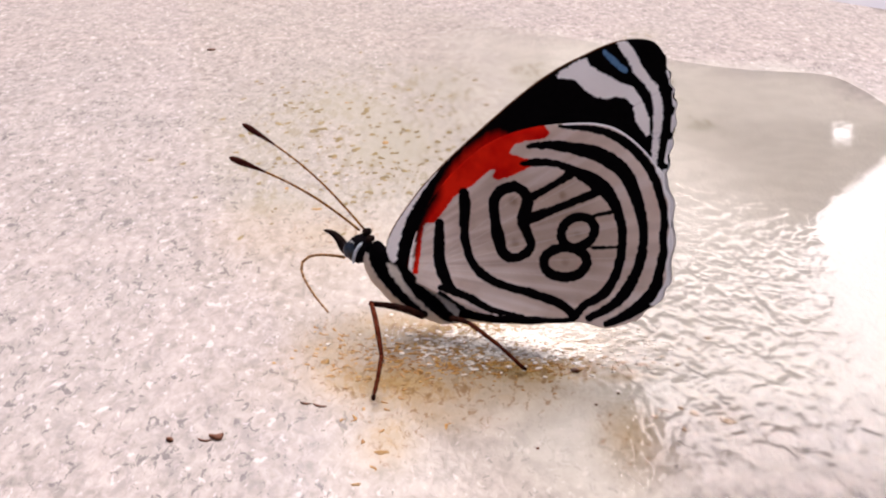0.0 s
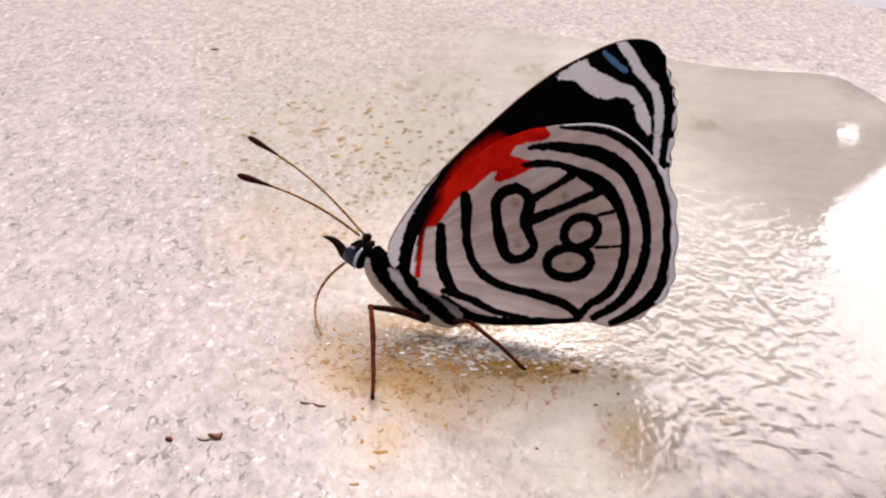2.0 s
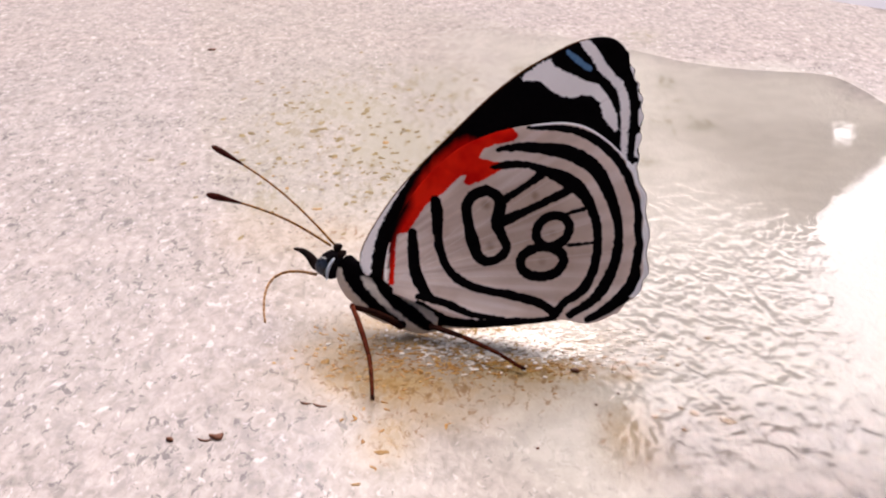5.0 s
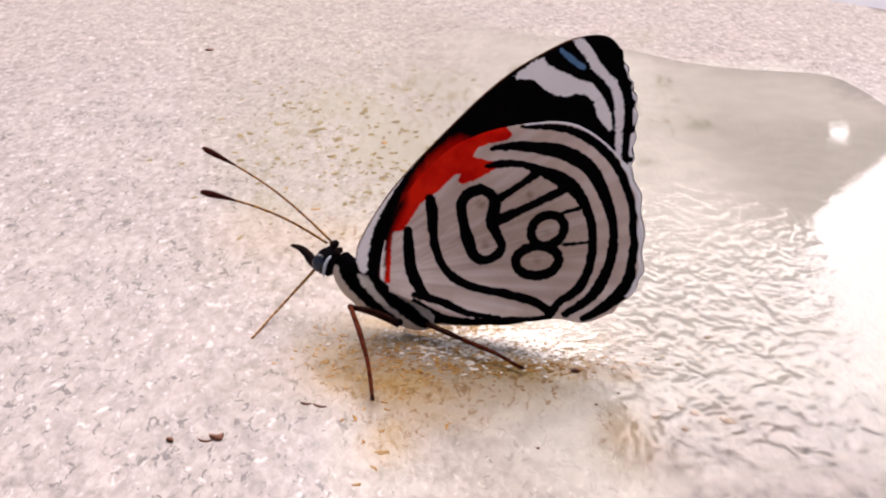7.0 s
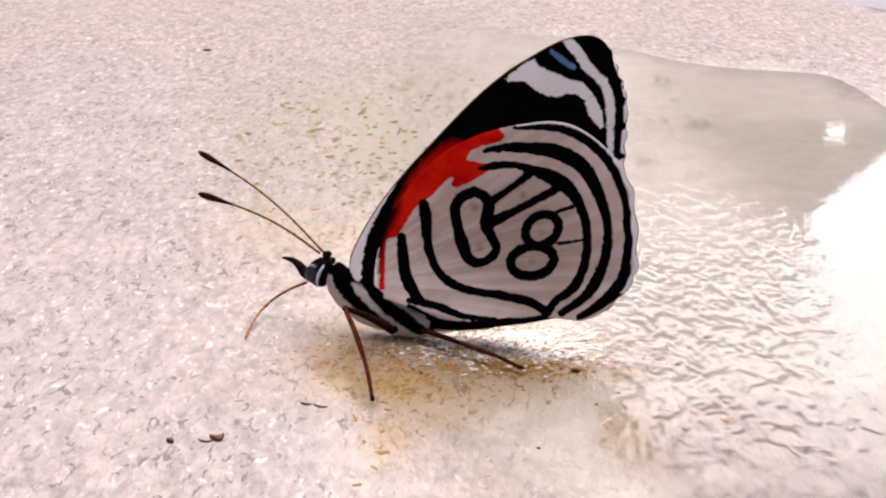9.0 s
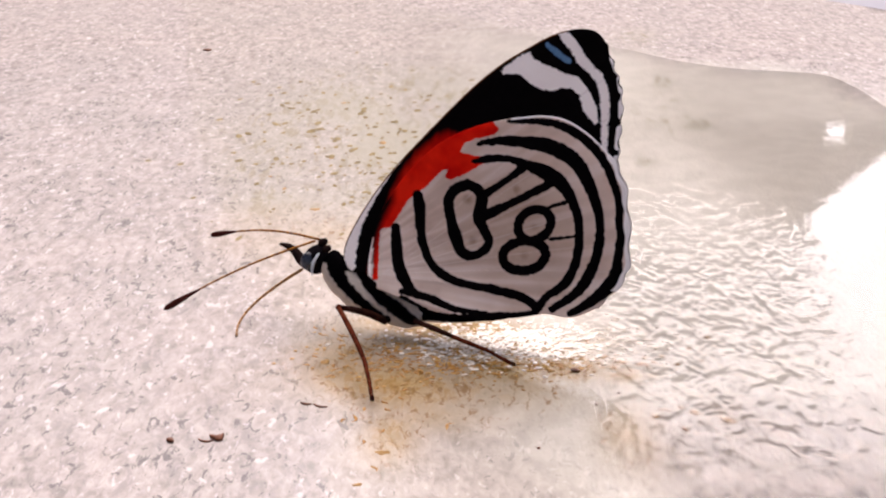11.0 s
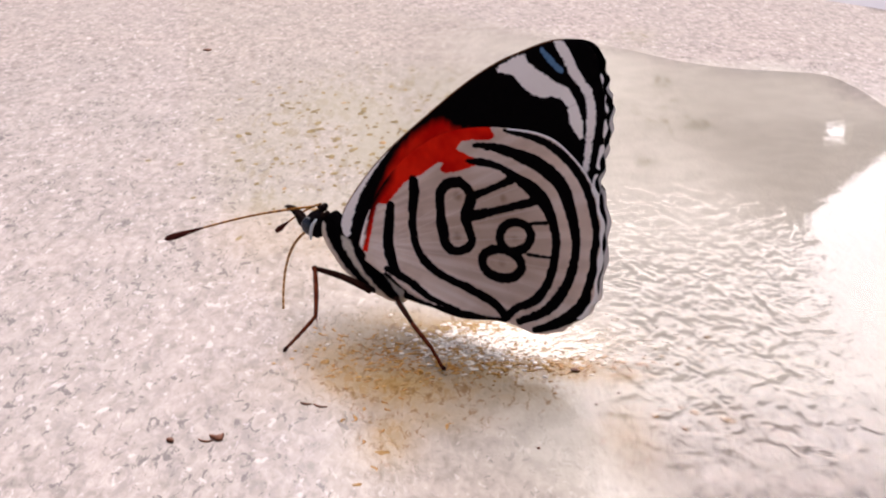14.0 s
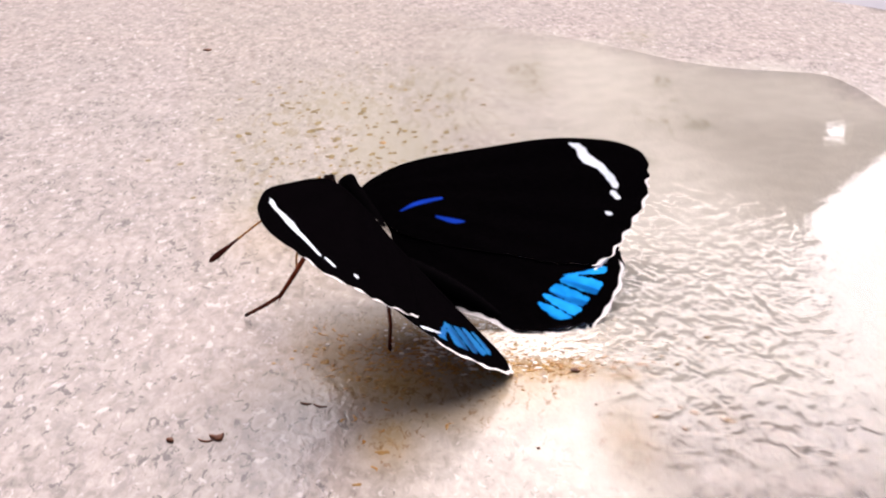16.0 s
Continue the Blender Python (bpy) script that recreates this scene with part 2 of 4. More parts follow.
GREYM = horn_material("far_ground", (0.30, 0.30, 0.33), (0.36, 0.36, 0.38), 0.8, 40)
# for the unseen wall that only shows as a reflection in the water
WALLM = horn_material("plaster", (0.72, 0.69, 0.64), (0.80, 0.77, 0.72), 0.9, 90)


# ---- small tools ----
def mesh_from(name, verts, faces, mats, face_mat=None, smooth=True):
    me = bpy.data.meshes.new(name)
    me.from_pydata([tuple(v) for v in verts], [], faces)
    for m in mats:
        me.materials.append(m)
    if face_mat is not None:
        me.polygons.foreach_set("material_index", face_mat)
    me.polygons.foreach_set("use_smooth", [smooth] * len(me.polygons))
    me.update()
    return me


def put_layer(me, name, values):
    a = me.attributes.new(name, "FLOAT", "POINT")
    a.data.foreach_set("value", np.asarray(values, dtype=np.float32))


def part(name, me, parent, label=""):
    ob = new(name, me)
    ob.parent = parent
    return tagged(ob, label)


def smooth_line(pts, steps=8, closed=False):
    p = np.array(pts, float)
    k = len(p)
    out = []
    for i in range(k if closed else k - 1):
        if closed:
            a, b, c, d = p[(i - 1) % k], p[i], p[(i + 1) % k], p[(i + 2) % k]
        else:
            a, b, c, d = p[max(i - 1, 0)], p[i], p[i + 1], p[min(i + 2, k - 1)]
        for s in range(steps):
            t = s / steps
            out.append(0.5 * (2 * b + (c - a) * t + (2 * a - 5 * b + 4 * c - d) * t * t + (3 * b - a - 3 * c + d) * t ** 3))
    if not closed:
        out.append(p[-1])
    return np.array(out)


def near_line(points, line):
    """Depth inside a stroke of varying half width (third column), negative outside."""
    best = np.full(len(points), -1e3)
    for a, b in zip(line[:-1], line[1:]):
        d = b[:2] - a[:2]
        t = np.clip(((points - a[:2]) @ d) / max(d @ d, 1e-9), 0, 1)
        dist = np.hypot(*(points - a[:2] - t[:, None] * d).T)
        best = np.maximum(best, a[2] + t * (b[2] - a[2]) - dist)
    return best


def strokes(points, lines):
    best = np.full(len(points), -1e3)
    for l in lines:
        best = np.maximum(best, near_line(points, smooth_line(l, 6)))
    return best


def in_shape(points, shape, steps=5):
    """Signed distance to a closed outline, positive inside."""
    q = smooth_line(shape, steps, True) if steps > 1 else np.array(shape, float)
    best = np.full(len(points), 1e9)
    inside = np.zeros(len(points), bool)
    for a, b in zip(q, np.roll(q, -1, 0)):
        d = b - a
        t = np.clip(((points - a) @ d) / max(d @ d, 1e-9), 0, 1)
        best = np.minimum(best, np.hypot(*(points - a - t[:, None] * d).T))
        cross = (a[1] > points[:, 1]) != (b[1] > points[:, 1])
        with np.errstate(divide="ignore", invalid="ignore"):
            xs = a[0] + (points[:, 1] - a[1]) * d[0] / d[1]
        inside ^= cross & (points[:, 0] < xs)
    return np.where(inside, best, -best)


def tube(path, radii, sides=10, mats=(), squash=1.0):
    """A round tapered tube along a path, closed at both ends."""
    p = [Vector(v) for v in path]
    verts, faces = [], []
    ref = Vector((0.13, 0.91, 0.4)).normalized()
    for i, c in enumerate(p):
        d = (p[min(i + 1, len(p) - 1)] - p[max(i - 1, 0)]).normalized()
        a = d.cross(ref).normalized()
        b = d.cross(a).normalized()
        for k in range(sides):
            w = 2 * math.pi * k / sides
            verts.append(c + (a * math.cos(w) + b * math.sin(w) * squash) * radii[i])
    for i in range(len(p) - 1):
        for k in range(sides):
            j = (k + 1) % sides
            faces.append((i * sides + k, i * sides + j, (i + 1) * sides + j, (i + 1) * sides + k))
    faces.append(tuple(range(sides))[::-1])
    faces.append(tuple((len(p) - 1) * sides + k for k in range(sides)))
    return verts, faces


# ---- the ground ----
def ground_rise(x, y):
    """Height in mm of the uneven stone at a place in mm."""
    v = Vector((x / 26, y / 26, 0.3))
    return -0.28 + 0.22 * noise.noise(v) + 0.05 * noise.noise(v * 6)


PUDDLE = [(-38.2, 206), (-23.6, 195), (-12.2, 185), (-2.9, 177.2), (1.4, 173.0), (8.3, 165.1), (14.7, 159.7), (20.8, 154.5), (26.4, 148.6), (32.0, 145.1), (37.8, 143.8), (40.1, 143.1), (42.0, 141.4), (43.2, 137.0), (44.1, 130.6), (45.8, 112.5), (43, 85.4), (31, 57.4), (10.8, 52.7), (-2.2, 54.5), (-6.5, 60.6), (-5.8, 67.8), (-9.2, 75.7), (-11.9, 83.5), (-15.2, 93.8), (-19.8, 109.4), (-24.8, 130.3), (-30.8, 159.7)]
# patches of sediment; those near the butterfly also paint its shadow browner
SILT_SHADE = [(1.0, 78.6, 5.5, 1.9, 0.85), (-1.81, 72.3, 3.69, 3.04, 1), (-0.5, 71.8, 8.0, 4.6, 0.6), (3.9, 72.9, 4.38, 2.1, 1), (7.61, 72.9, 2.69, 1.9, 1), (10.4, 72.3, 1.8, 1.1, 0.9), (5.5, 76.3, 5.0, 1.6, 0.85), (-1.0, 77.0, 4.0, 1.8, 0.75), (-3.36, 78.18, 4.65, 3.47, 0.7), (-7.61, 122.64, 10.04, 18.65, 0.7), (-1.4, 136.72, 5.24, 11.96, 0.4), (21.8, 128.34, 6.61, 10.63, 0.25), (10.35, 65.22, 1.85, 3.9, 0.5), (15.95, 67.13, 1.89, 1.66, 0.4), (-2.9, 65.22, 1.85, 3.9, 0.4), (-10.33, 105.12, 6, 17.52, 0.5), (2.8, 70.6, 6.51, 2.7, 0.5), (-6.25, 73.42, 3.06, 3.12, 0.35), (-2.85, 73.42, 2.38, 2.32, 1), (1.21, 72.67, 4.71, 2.28, 1), (0.2, 72.3, 5.03, 3.83, 0.85), (-4.97, 75.6, 3.8, 3.23, 0.78), (-1.43, 70.4, 5.21, 2.9, 0.62), (-4.85, 72.67, 4.04, 4.68, 0.7), (0.19, 67.45, 4.12, 2.43, 0.38), (-7.14, 74.02, 0.34, 0.61, 0.9), (23.25, 137.83, 0.94, 2.05, 0.7), (24.27, 123.56, 1.17, 1.68, 0.8), (17.68, 112.5, 0.69, 1.11, 0.7), (9.36, 141.29, 2.4, 10.02, 0.45), (23.22, 159.7, 2.68, 4.84, 0.3), (-4.87, 119.95, 3.11, 7.4, 0.8), (-8.56, 120.84, 1.57, 5.55, 0.5), (-9.93, 100.45, 0.8, 0.78, 0.6), (-6.64, 105.12, 2.31, 4.32, 0.4)]


EDGE_POINT, EDGE_OUT = np.array((52.3, 179.3)), np.array((0.687, 0.726))


def rest_height(pts):
    """Height in mm of the slab's surface, a little lower under the water."""
    pts = np.atleast_2d(np.array(pts, float))
    return np.array([ground_rise(a, b) for a, b in pts]) - 0.12 * np.clip(in_shape(pts, PUDDLE) / 3, 0, 1)


def ground():
    ys = np.concatenate([np.arange(-60, 46, 6.0), np.arange(46, 130, 0.9), 130 * 1.035 ** np.arange(0, 34)])
    xs = np.concatenate([-60 - 12 * 1.4 ** np.arange(9, -1, -1.0), np.arange(-60, 60.1, 0.9), 60 + 12 * 1.4 ** np.arange(10)])
    gx, gy = np.meshgrid(xs, ys)
    pts = np.stack([gx.ravel(), gy.ravel()], 1)
    edge = in_shape(pts, PUDDLE)
    wob = np.array([noise.noise(Vector((a / 7, b / 7, 2.0))) for a, b in pts])
    z = rest_height(pts)
    past = (pts - EDGE_POINT) @ EDGE_OUT
    pts = pts - np.outer(np.clip(past, 0, None), EDGE_OUT)
    z = np.where(past > 12, -25.0, z)
    me = mesh_from("stone_slab", [(a * MM, b * MM, c * MM) for (a, b), c in zip(pts, z)], [(j * len(xs) + i, j * len(xs) + i + 1, (j + 1) * len(xs) + i + 1, (j + 1) * len(xs) + i) for j in range(len(ys) - 1) for i in range(len(xs) - 1)], [STONE])
    soft = 3.0 + 15.0 * np.clip((14 - pts[:, 0]) / 22, 0, 1)
    far = np.clip((pts[:, 1] - 96) / 12, 0, 1)
    reach = np.clip((pts[:, 0] + 4 + 6 * wob) / 18, 0, 1)
    put_layer(me, "wet", np.clip((edge + 3.0 * wob) / soft + 0.05, 0, 1) * (1 - far * (1 - reach) * 0.95) * (1 - 0.45 * (1 - far) * np.clip((9 - pts[:, 0]) / 6, 0, 1)) * np.clip(np.maximum((pts[:, 1] - 61) / 10 + 0.5 * wob, (12 - pts[:, 0] + 2 * wob) / 5), 0, 1))
    slick = np.exp(-((np.clip(np.abs(pts[:, 0] - 1.0) - 7.5, 0, None) / 3.5) ** 2 + (np.clip(np.abs(pts[:, 1] - 66.0) - 6.0, 0, None) / 2.5) ** 2))
    put_layer(me, "slick", slick)
    put_layer(me, "damp", (1 - film_layers(pts)[2]) * (1 - 0.8 * np.clip((pts[:, 1] - 140) / 15, 0, 1)))
    put_layer(me, "olive", np.clip((pts[:, 1] - 96) / 8, 0, 1))
    silt_shade = np.zeros(len(pts))
    for cx, cy, rx, ry, amount in SILT_SHADE:
        silt_shade = np.maximum(silt_shade, amount * np.exp(-(((pts[:, 0] - cx) / rx) ** 2 + ((pts[:, 1] - cy) / ry) ** 2)))
    put_layer(me, "worn", np.clip(1.1 - (pts[:, 1] - 95) / 90 + 0.5 * wob, 0.3, 1))
    put_layer(me, "silt_shade", np.clip(silt_shade * (1 + 0.9 * wob), 0, 1))
    tagged(new("stone_slab", me), "pale pinkish stone slab, wet and flecked with grey", "ground", kind="structure")


def film_layers(pts):
    """How the film of water ripples, froths and covers at places in mm."""
    x, y = pts.T
    froth = np.exp(-((np.clip(np.abs(x - 3.8) - 4.2, 0, None) / 2.2) ** 2 + ((y - 76.2 + 0.08 * (x - 3.8)) / 2.6) ** 2))
    right = np.clip((x - 5) / 8, 0, 1) * np.clip((110 - y) / 20, 0, 1)
    ripple = right * np.clip((28.5 - x) / 8, 0.02, 1) + 0.9 * froth
    near = np.clip((96 - y) / 12, 0, 1)
    dry = np.clip((x - (near * 6.5 - 10 * (1 - near))) / (6.0 + 15.0 * (1 - near)), 0, 1)
    thin = 1 - 0.5 * (1 - near) * np.clip((28 - x) / 8, 0, 1)
    front = np.clip((y - 56 + 0.25 * (x - 14)) / 9, 0, 1)
    cover = (1 - 0.25 * np.clip((y - 121) / 8, 0, 1)) * np.clip(in_shape(pts, PUDDLE) / (1.2 + 8 * np.clip((14 - x) / 16, 0, 1)), 0, 1) * np.maximum(dry * dry * (3 - 2 * dry) * thin * front, 0.28 * froth)
    return ripple, froth, cover


def water():
    """The thin film of water that lies on the slab."""
    q = smooth_line(PUDDLE, 10, True)
    c = np.array((14.0, 92.0))
    rings = np.concatenate([np.linspace(0.02, 0.9, 60), [0.94, 0.97, 1.0]])
    pts = np.concatenate([c + (q - c) * r for r in rings])
    depth = np.repeat([0.0] * 60 + [-0.04, -0.12, -0.3], len(q))
    k = len(q)
    faces = [(j * k + i, j * k + (i + 1) % k, (j + 1) * k + (i + 1) % k, (j + 1) * k + i) for j in range(len(rings) - 1) for i in range(k)]
    faces.append(tuple(range(k))[::-1])
    me = mesh_from("water_film", [(a * MM, b * MM, (-0.06 + d) * MM) for (a, b), d in zip(pts, depth)], faces, [WATER])
    ripple, froth, cover = film_layers(pts)
    put_layer(me, "ripple", ripple)
    put_layer(me, "froth", froth)
    put_layer(me, "cover", cover)
    tagged(new("water_film", me), "thin clear film of water on the stone slab", "water", kind="structure")


def far_ground():
    """The lower ground beyond the slab's edge."""
    k = 40.0
    me = mesh_from("ground", [(-k, -k, -0.0252), (k, -k, -0.0252), (k, k, -0.0252), (-k, k, -0.0252)], [(0, 1, 2, 3)], [GREYM])
    tagged(new("ground", me), "bluish grey ground beyond the edge of the slab", "ground", kind="structure")


def reflection_wall():
    """A plain low wall beyond the slab, whose top steps down, with one small gap in it. Unseen; added to shape what the
    water mirrors.
    """
    low = -0.0252
    slabs = [[(-3.0, low), (0.316, low), (0.316, 0.44), (-3.0, 0.44)], [(0.316, low), (0.328, low), (0.328, 0.372), (0.322, 0.385), (0.316, 0.40)], [(0.328, low), (0.350, low), (0.350, 0.298), (0.328, 0.300)], [(0.328, 0.316), (0.350, 0.318), (0.350, 0.352), (0.328, 0.372)], [(0.350, low), (3.0, low), (3.0, 0.22), (0.50, 0.26), (0.379, 0.326), (0.350, 0.352)]]
    verts, faces = [], []
    for shape in slabs:
        o, k = len(verts), len(shape)
        verts += [(x, 1.11, z) for x, z in shape] + [(x, 1.13, z) for x, z in shape]
        faces += [tuple(o + i for i in range(k)), tuple(o + k + i for i in reversed(range(k)))]
        faces += [(o + i, o + k + i, o + k + (i + 1) % k, o + (i + 1) % k) for i in range(k)]
    me = mesh_from("reflection_wall", verts, faces, [WALLM], smooth=False)
    tagged(new("reflection_wall", me), "plain low plaster wall, unseen and added to shape reflections on the water, with a stepped top", "wall", kind="structure")


ground()
water()
far_ground()
reflection_wall()


# ---- the butterfly ----
HW_OUT = [(0.95, -0.75), (0.45, 0.3), (0.24, 2.13), (0.48, 4.01), (1.43, 6.52), (2.93, 8.78), (4.6, 10.2), (6.19, 11.11), (7.64, 11.74), (8.95, 12.18), (10.34, 12.27), (11.95, 11.76), (13.47, 10.81), (14.39, 9.76), (15.08, 8.4), (15.65, 6.62), (16.08, 4.97), (16.04, 4.02), (15.46, 2.66), (14.67, 1.67), (13.61, 0.97), (12.2, 0.75), (11.0, 0.35), (9.6, -0.38), (8.4, -0.8), (6.8, -1.08), (5.3, -1.2), (4.3, -1.2), (3.3, -1.05), (2.0, -0.95)]
FW_OUT = [(-0.45, -0.5), (-1.3, 0.1), (-1.6, 1.39), (-1.32, 3.94), (-0.6, 6.55), (0.51, 9.52), (1.83, 12.79), (2.96, 14.98), (4, 16.47), (5.2, 17.95), (6.29, 18.8), (7.22, 19.15), (8.06, 18.92), (8.86, 18.22), (9.57, 17.47), (10.16, 16.84), (10.73, 15.84), (11.2, 14.61), (11.64, 13.35), (12.05, 12.06), (12.48, 10.59), (12.14, 8.9), (9.24, 5.69), (5.66, 2.27), (2.98, 0.4), (0.9, -0.1)]
RINGS = [[(6.87, 11.27, 0.089), (9.05, 11.83, 0.179), (10.46, 11.82, 0.232), (11.81, 11.37, 0.25), (13.09, 10.53, 0.25), (14.06, 9.31, 0.214), (14.67, 8.27, 0.232), (14.86, 7.44, 0.196), (15.24, 6.49, 0.25), (15.41, 5.11, 0.25), (15.53, 4.07, 0.393), (15.08, 3.01, 0.357), (14.25, 1.89, 0.25), (13.55, 1.18, 0.179)], [(5.42, 9.47, 0.089), (6, 9.75, 0.179), (6.76, 10.04, 0.25), (8.03, 10.3, 0.321), (9.76, 10.49, 0.429), (11.28, 10.13, 0.429), (12.42, 9.17, 0.357), (13.27, 8.01, 0.286), (13.81, 6.94, 0.232), (14.1, 5.77, 0.268), (14.12, 4.7, 0.286), (13.92, 3.36, 0.321), (13.43, 2.28, 0.25), (12.41, 1.09, 0.179)], [(5.34, 8.34, 0.071), (6.09, 8.7, 0.214), (7.27, 9.08, 0.179), (8.35, 9.09, 0.25), (9.83, 8.92, 0.411), (11.01, 8.53, 0.393), (11.86, 7.76, 0.286), (12.53, 6.72, 0.25), (12.93, 5.4, 0.25), (13.02, 4.16, 0.25), (12.8, 2.99, 0.268), (12.41, 2.31, 0.25), (11.94, 1.79, 0.214), (11.56, 0.88, 0.214)], [(11.56, 0.88, 0.214), (10.62, 1.24, 0.25), (8.6, 1.21, 0.25), (6.79, 0.99, 0.214), (5.45, 1.08, 0.25), (4.38, 1.56, 0.232), (3.59, 2.44, 0.25), (3.12, 3.41, 0.286), (2.82, 4.43, 0.357), (2.44, 5.35, 0.321)]]
BARS = [[(1.5, 3.0, 0.26), (1.85, 2.1, 0.33), (2.2, 1.2, 0.35), (2.75, 0.4, 0.36), (3.5, -0.25, 0.3), (4.0, -0.5, 0.2)], [(0.3, -0.45, 0.28), (1.2, -0.85, 0.24)], [(3.08, -0.6, 0.143), (4.89, -0.46, 0.214), (6.44, -0.6, 0.179), (7.55, -0.49, 0.143), (8.62, -0.29, 0.107)], [(3.31, -1.06, 0.25), (5.15, -1.49, 0.321), (6.98, -1.21, 0.321), (9.03, -0.41, 0.286), (10.37, 0.11, 0.161), (11.61, 0.71, 0.125)], [(5.37, 6.93, 0.286), (6.11, 6.8, 0.304), (6.45, 6.35, 0.339), (6.52, 5.65, 0.393), (6.63, 5.06, 0.357), (7.08, 4.47, 0.286), (7.52, 3.94, 0.25), (7.39, 3.28, 0.25), (6.65, 2.7, 0.25), (5.92, 2.92, 0.321), (5.34, 3.73, 0.393), (4.87, 4.51, 0.321), (4.48, 5.49, 0.321), (4.61, 6.27, 0.321), (5.37, 6.93, 0.286)], [(6.71, 6.76, 0.214), (7.61, 7.79, 0.179), (8.49, 8.84, 0.214)], [(6.85, 5.35, 0.321), (8.3, 6.56, 0.214), (10.34, 8.36, 0.232)], [(10.49, 6.87, 0.089), (11.97, 7.86, 0.089)], [(11.21, 5.15, 0.071), (12.6, 5.74, 0.05)]]
EIGHT = [[(10.97, 6.01, 0.25), (10.88, 5.5, 0.25), (10.56, 5.04, 0.25), (10.09, 4.75, 0.25), (9.59, 4.73, 0.25), (9.21, 4.97, 0.25), (9.04, 5.41, 0.25), (9.13, 5.93, 0.25), (9.46, 6.39, 0.25), (9.94, 6.66, 0.25), (10.43, 6.69, 0.25), (10.81, 6.45, 0.25), (10.97, 6.01, 0.25)], [(11.16, 4.11, 0.268), (11.06, 3.6, 0.268), (10.65, 3.12, 0.268), (10.03, 2.79, 0.268), (9.37, 2.71, 0.268), (8.85, 2.89, 0.268), (8.61, 3.29, 0.268), (8.72, 3.81, 0.268), (9.14, 4.29, 0.268), (9.76, 4.61, 0.268), (10.41, 4.69, 0.268), (10.93, 4.51, 0.268), (11.16, 4.11, 0.268)]]
HW_RED = [(1.06, -0.45), (0.5, 1.31), (0.2, 2.6), (0.3, 5.0), (1.2, 8.4), (3.4, 11.2), (5.4, 11.4), (6.2, 10.85), (6.5, 10.7), (6.27, 10.3), (5.15, 9.72), (4.6, 9.3), (4.42, 8.7), (5.32, 8.7), (6.19, 8.9), (6.13, 8.52), (5.71, 8.11), (5.29, 7.67), (4.23, 6.84), (3.85, 6.95), (3.91, 7.45), (3.62, 7.28), (2.79, 5.93), (2.3, 5.38), (1.88, 4.85), (1.52, 3.78), (1.22, 3.0), (0.95, 2.8), (0.55, 2.6), (0.83, 1.45), (1.38, -0.4)]
# pale sliver before the red streak of the hindwing
HW_SLIVER = [(0.22, 1.5, 0.05), (0.42, 0.6, 0.09), (0.8, -0.3, 0.08)]
TAN = [(5.61, 6.02), (6.55, 3.67), (10.01, 5.57), (9.87, 3.77), (9.71, 8.71), (8.43, 7.43)]
FW_RED = [(0.97, -1.39), (0.26, 0.7), (-0.12, 2.74), (-0.35, 4.82), (-0.22, 6.61), (0.23, 8.16), (0.91, 9.52), (1.55, 10.32), (2.71, 10.34), (3.95, 11.04), (5.3, 11.88), (7.11, 10.41), (4.82, 1.43)]
FW_COSTA = [(-0.62, -0.3, 0.3), (-1.0, 0.4, 0.38), (-1.22, 1.3, 0.33), (-1.28, 2.4, 0.2), (-1.22, 3.6, 0.17), (-1.0, 5.0, 0.13), (-0.7, 6.3, 0.08), (-0.4, 7.2, 0.04)]
FW_BAR = [(3.18, 14.75), (4.2, 16.45), (4.78, 16.25), (5.99, 16.22), (7.07, 16.28), (7.88, 16.29), (8.47, 15.98), (9.04, 15.53), (9.52, 15.06), (9.81, 14.28), (9.42, 14.39), (8.72, 14.79), (8.07, 15.47), (7.34, 15.53), (6.53, 15.01), (5.58, 14.79), (4.44, 15.07), (3.79, 14.84)]
FW_BAND = [(5.77, 18.32, 0.25), (6.71, 17.88, 0.304), (7.42, 17.38, 0.304), (8.17, 17.11, 0.268), (8.87, 16.79, 0.268), (9.35, 16.29, 0.268), (9.86, 15.44, 0.25), (10.25, 14.52, 0.196), (10.78, 13.3, 0.161), (11.42, 11.75, 0.125)]
FW_BLUE = [(5.14, 17.35, 0.143), (5.74, 17.16, 0.179), (6.74, 17, 0.179)]
FW_DASH = [[(9.08, 18.16, 0.2), (9.46, 17.83, 0.2)], [(9.97, 17.28, 0.2), (10.33, 16.73, 0.2)], [(10.64, 16.07, 0.2), (10.97, 15.36, 0.2)], [(11.16, 14.64, 0.2), (11.52, 13.64, 0.2)], [(11.74, 13.0, 0.2), (11.97, 12.19, 0.2)]]
D_BAR = [[(3.89, 15.22, 0.143), (4.45, 15.57, 0.321), (5.45, 15.34, 0.464), (6.43, 15.6, 0.357), (7.39, 15.52, 0.304), (8.33, 15.33, 0.25)], [(8.75, 14.77, 0.214), (9.12, 14.72, 0.214)], [(9.75, 13.02, 0.161), (9.86, 13.19, 0.161)]]
D_STREAK = [[(1.58, 1.36, 0.071), (1.79, 2.63, 0.179), (2.4, 4.21, 0.125)], [(3.36, 2.96, 0.107), (4.26, 3.64, 0.214), (4.72, 4.22, 0.089)], [(5.75, 2.04, 0.071), (7.49, 3.15, 0.214), (8.94, 3.79, 0.071)]]
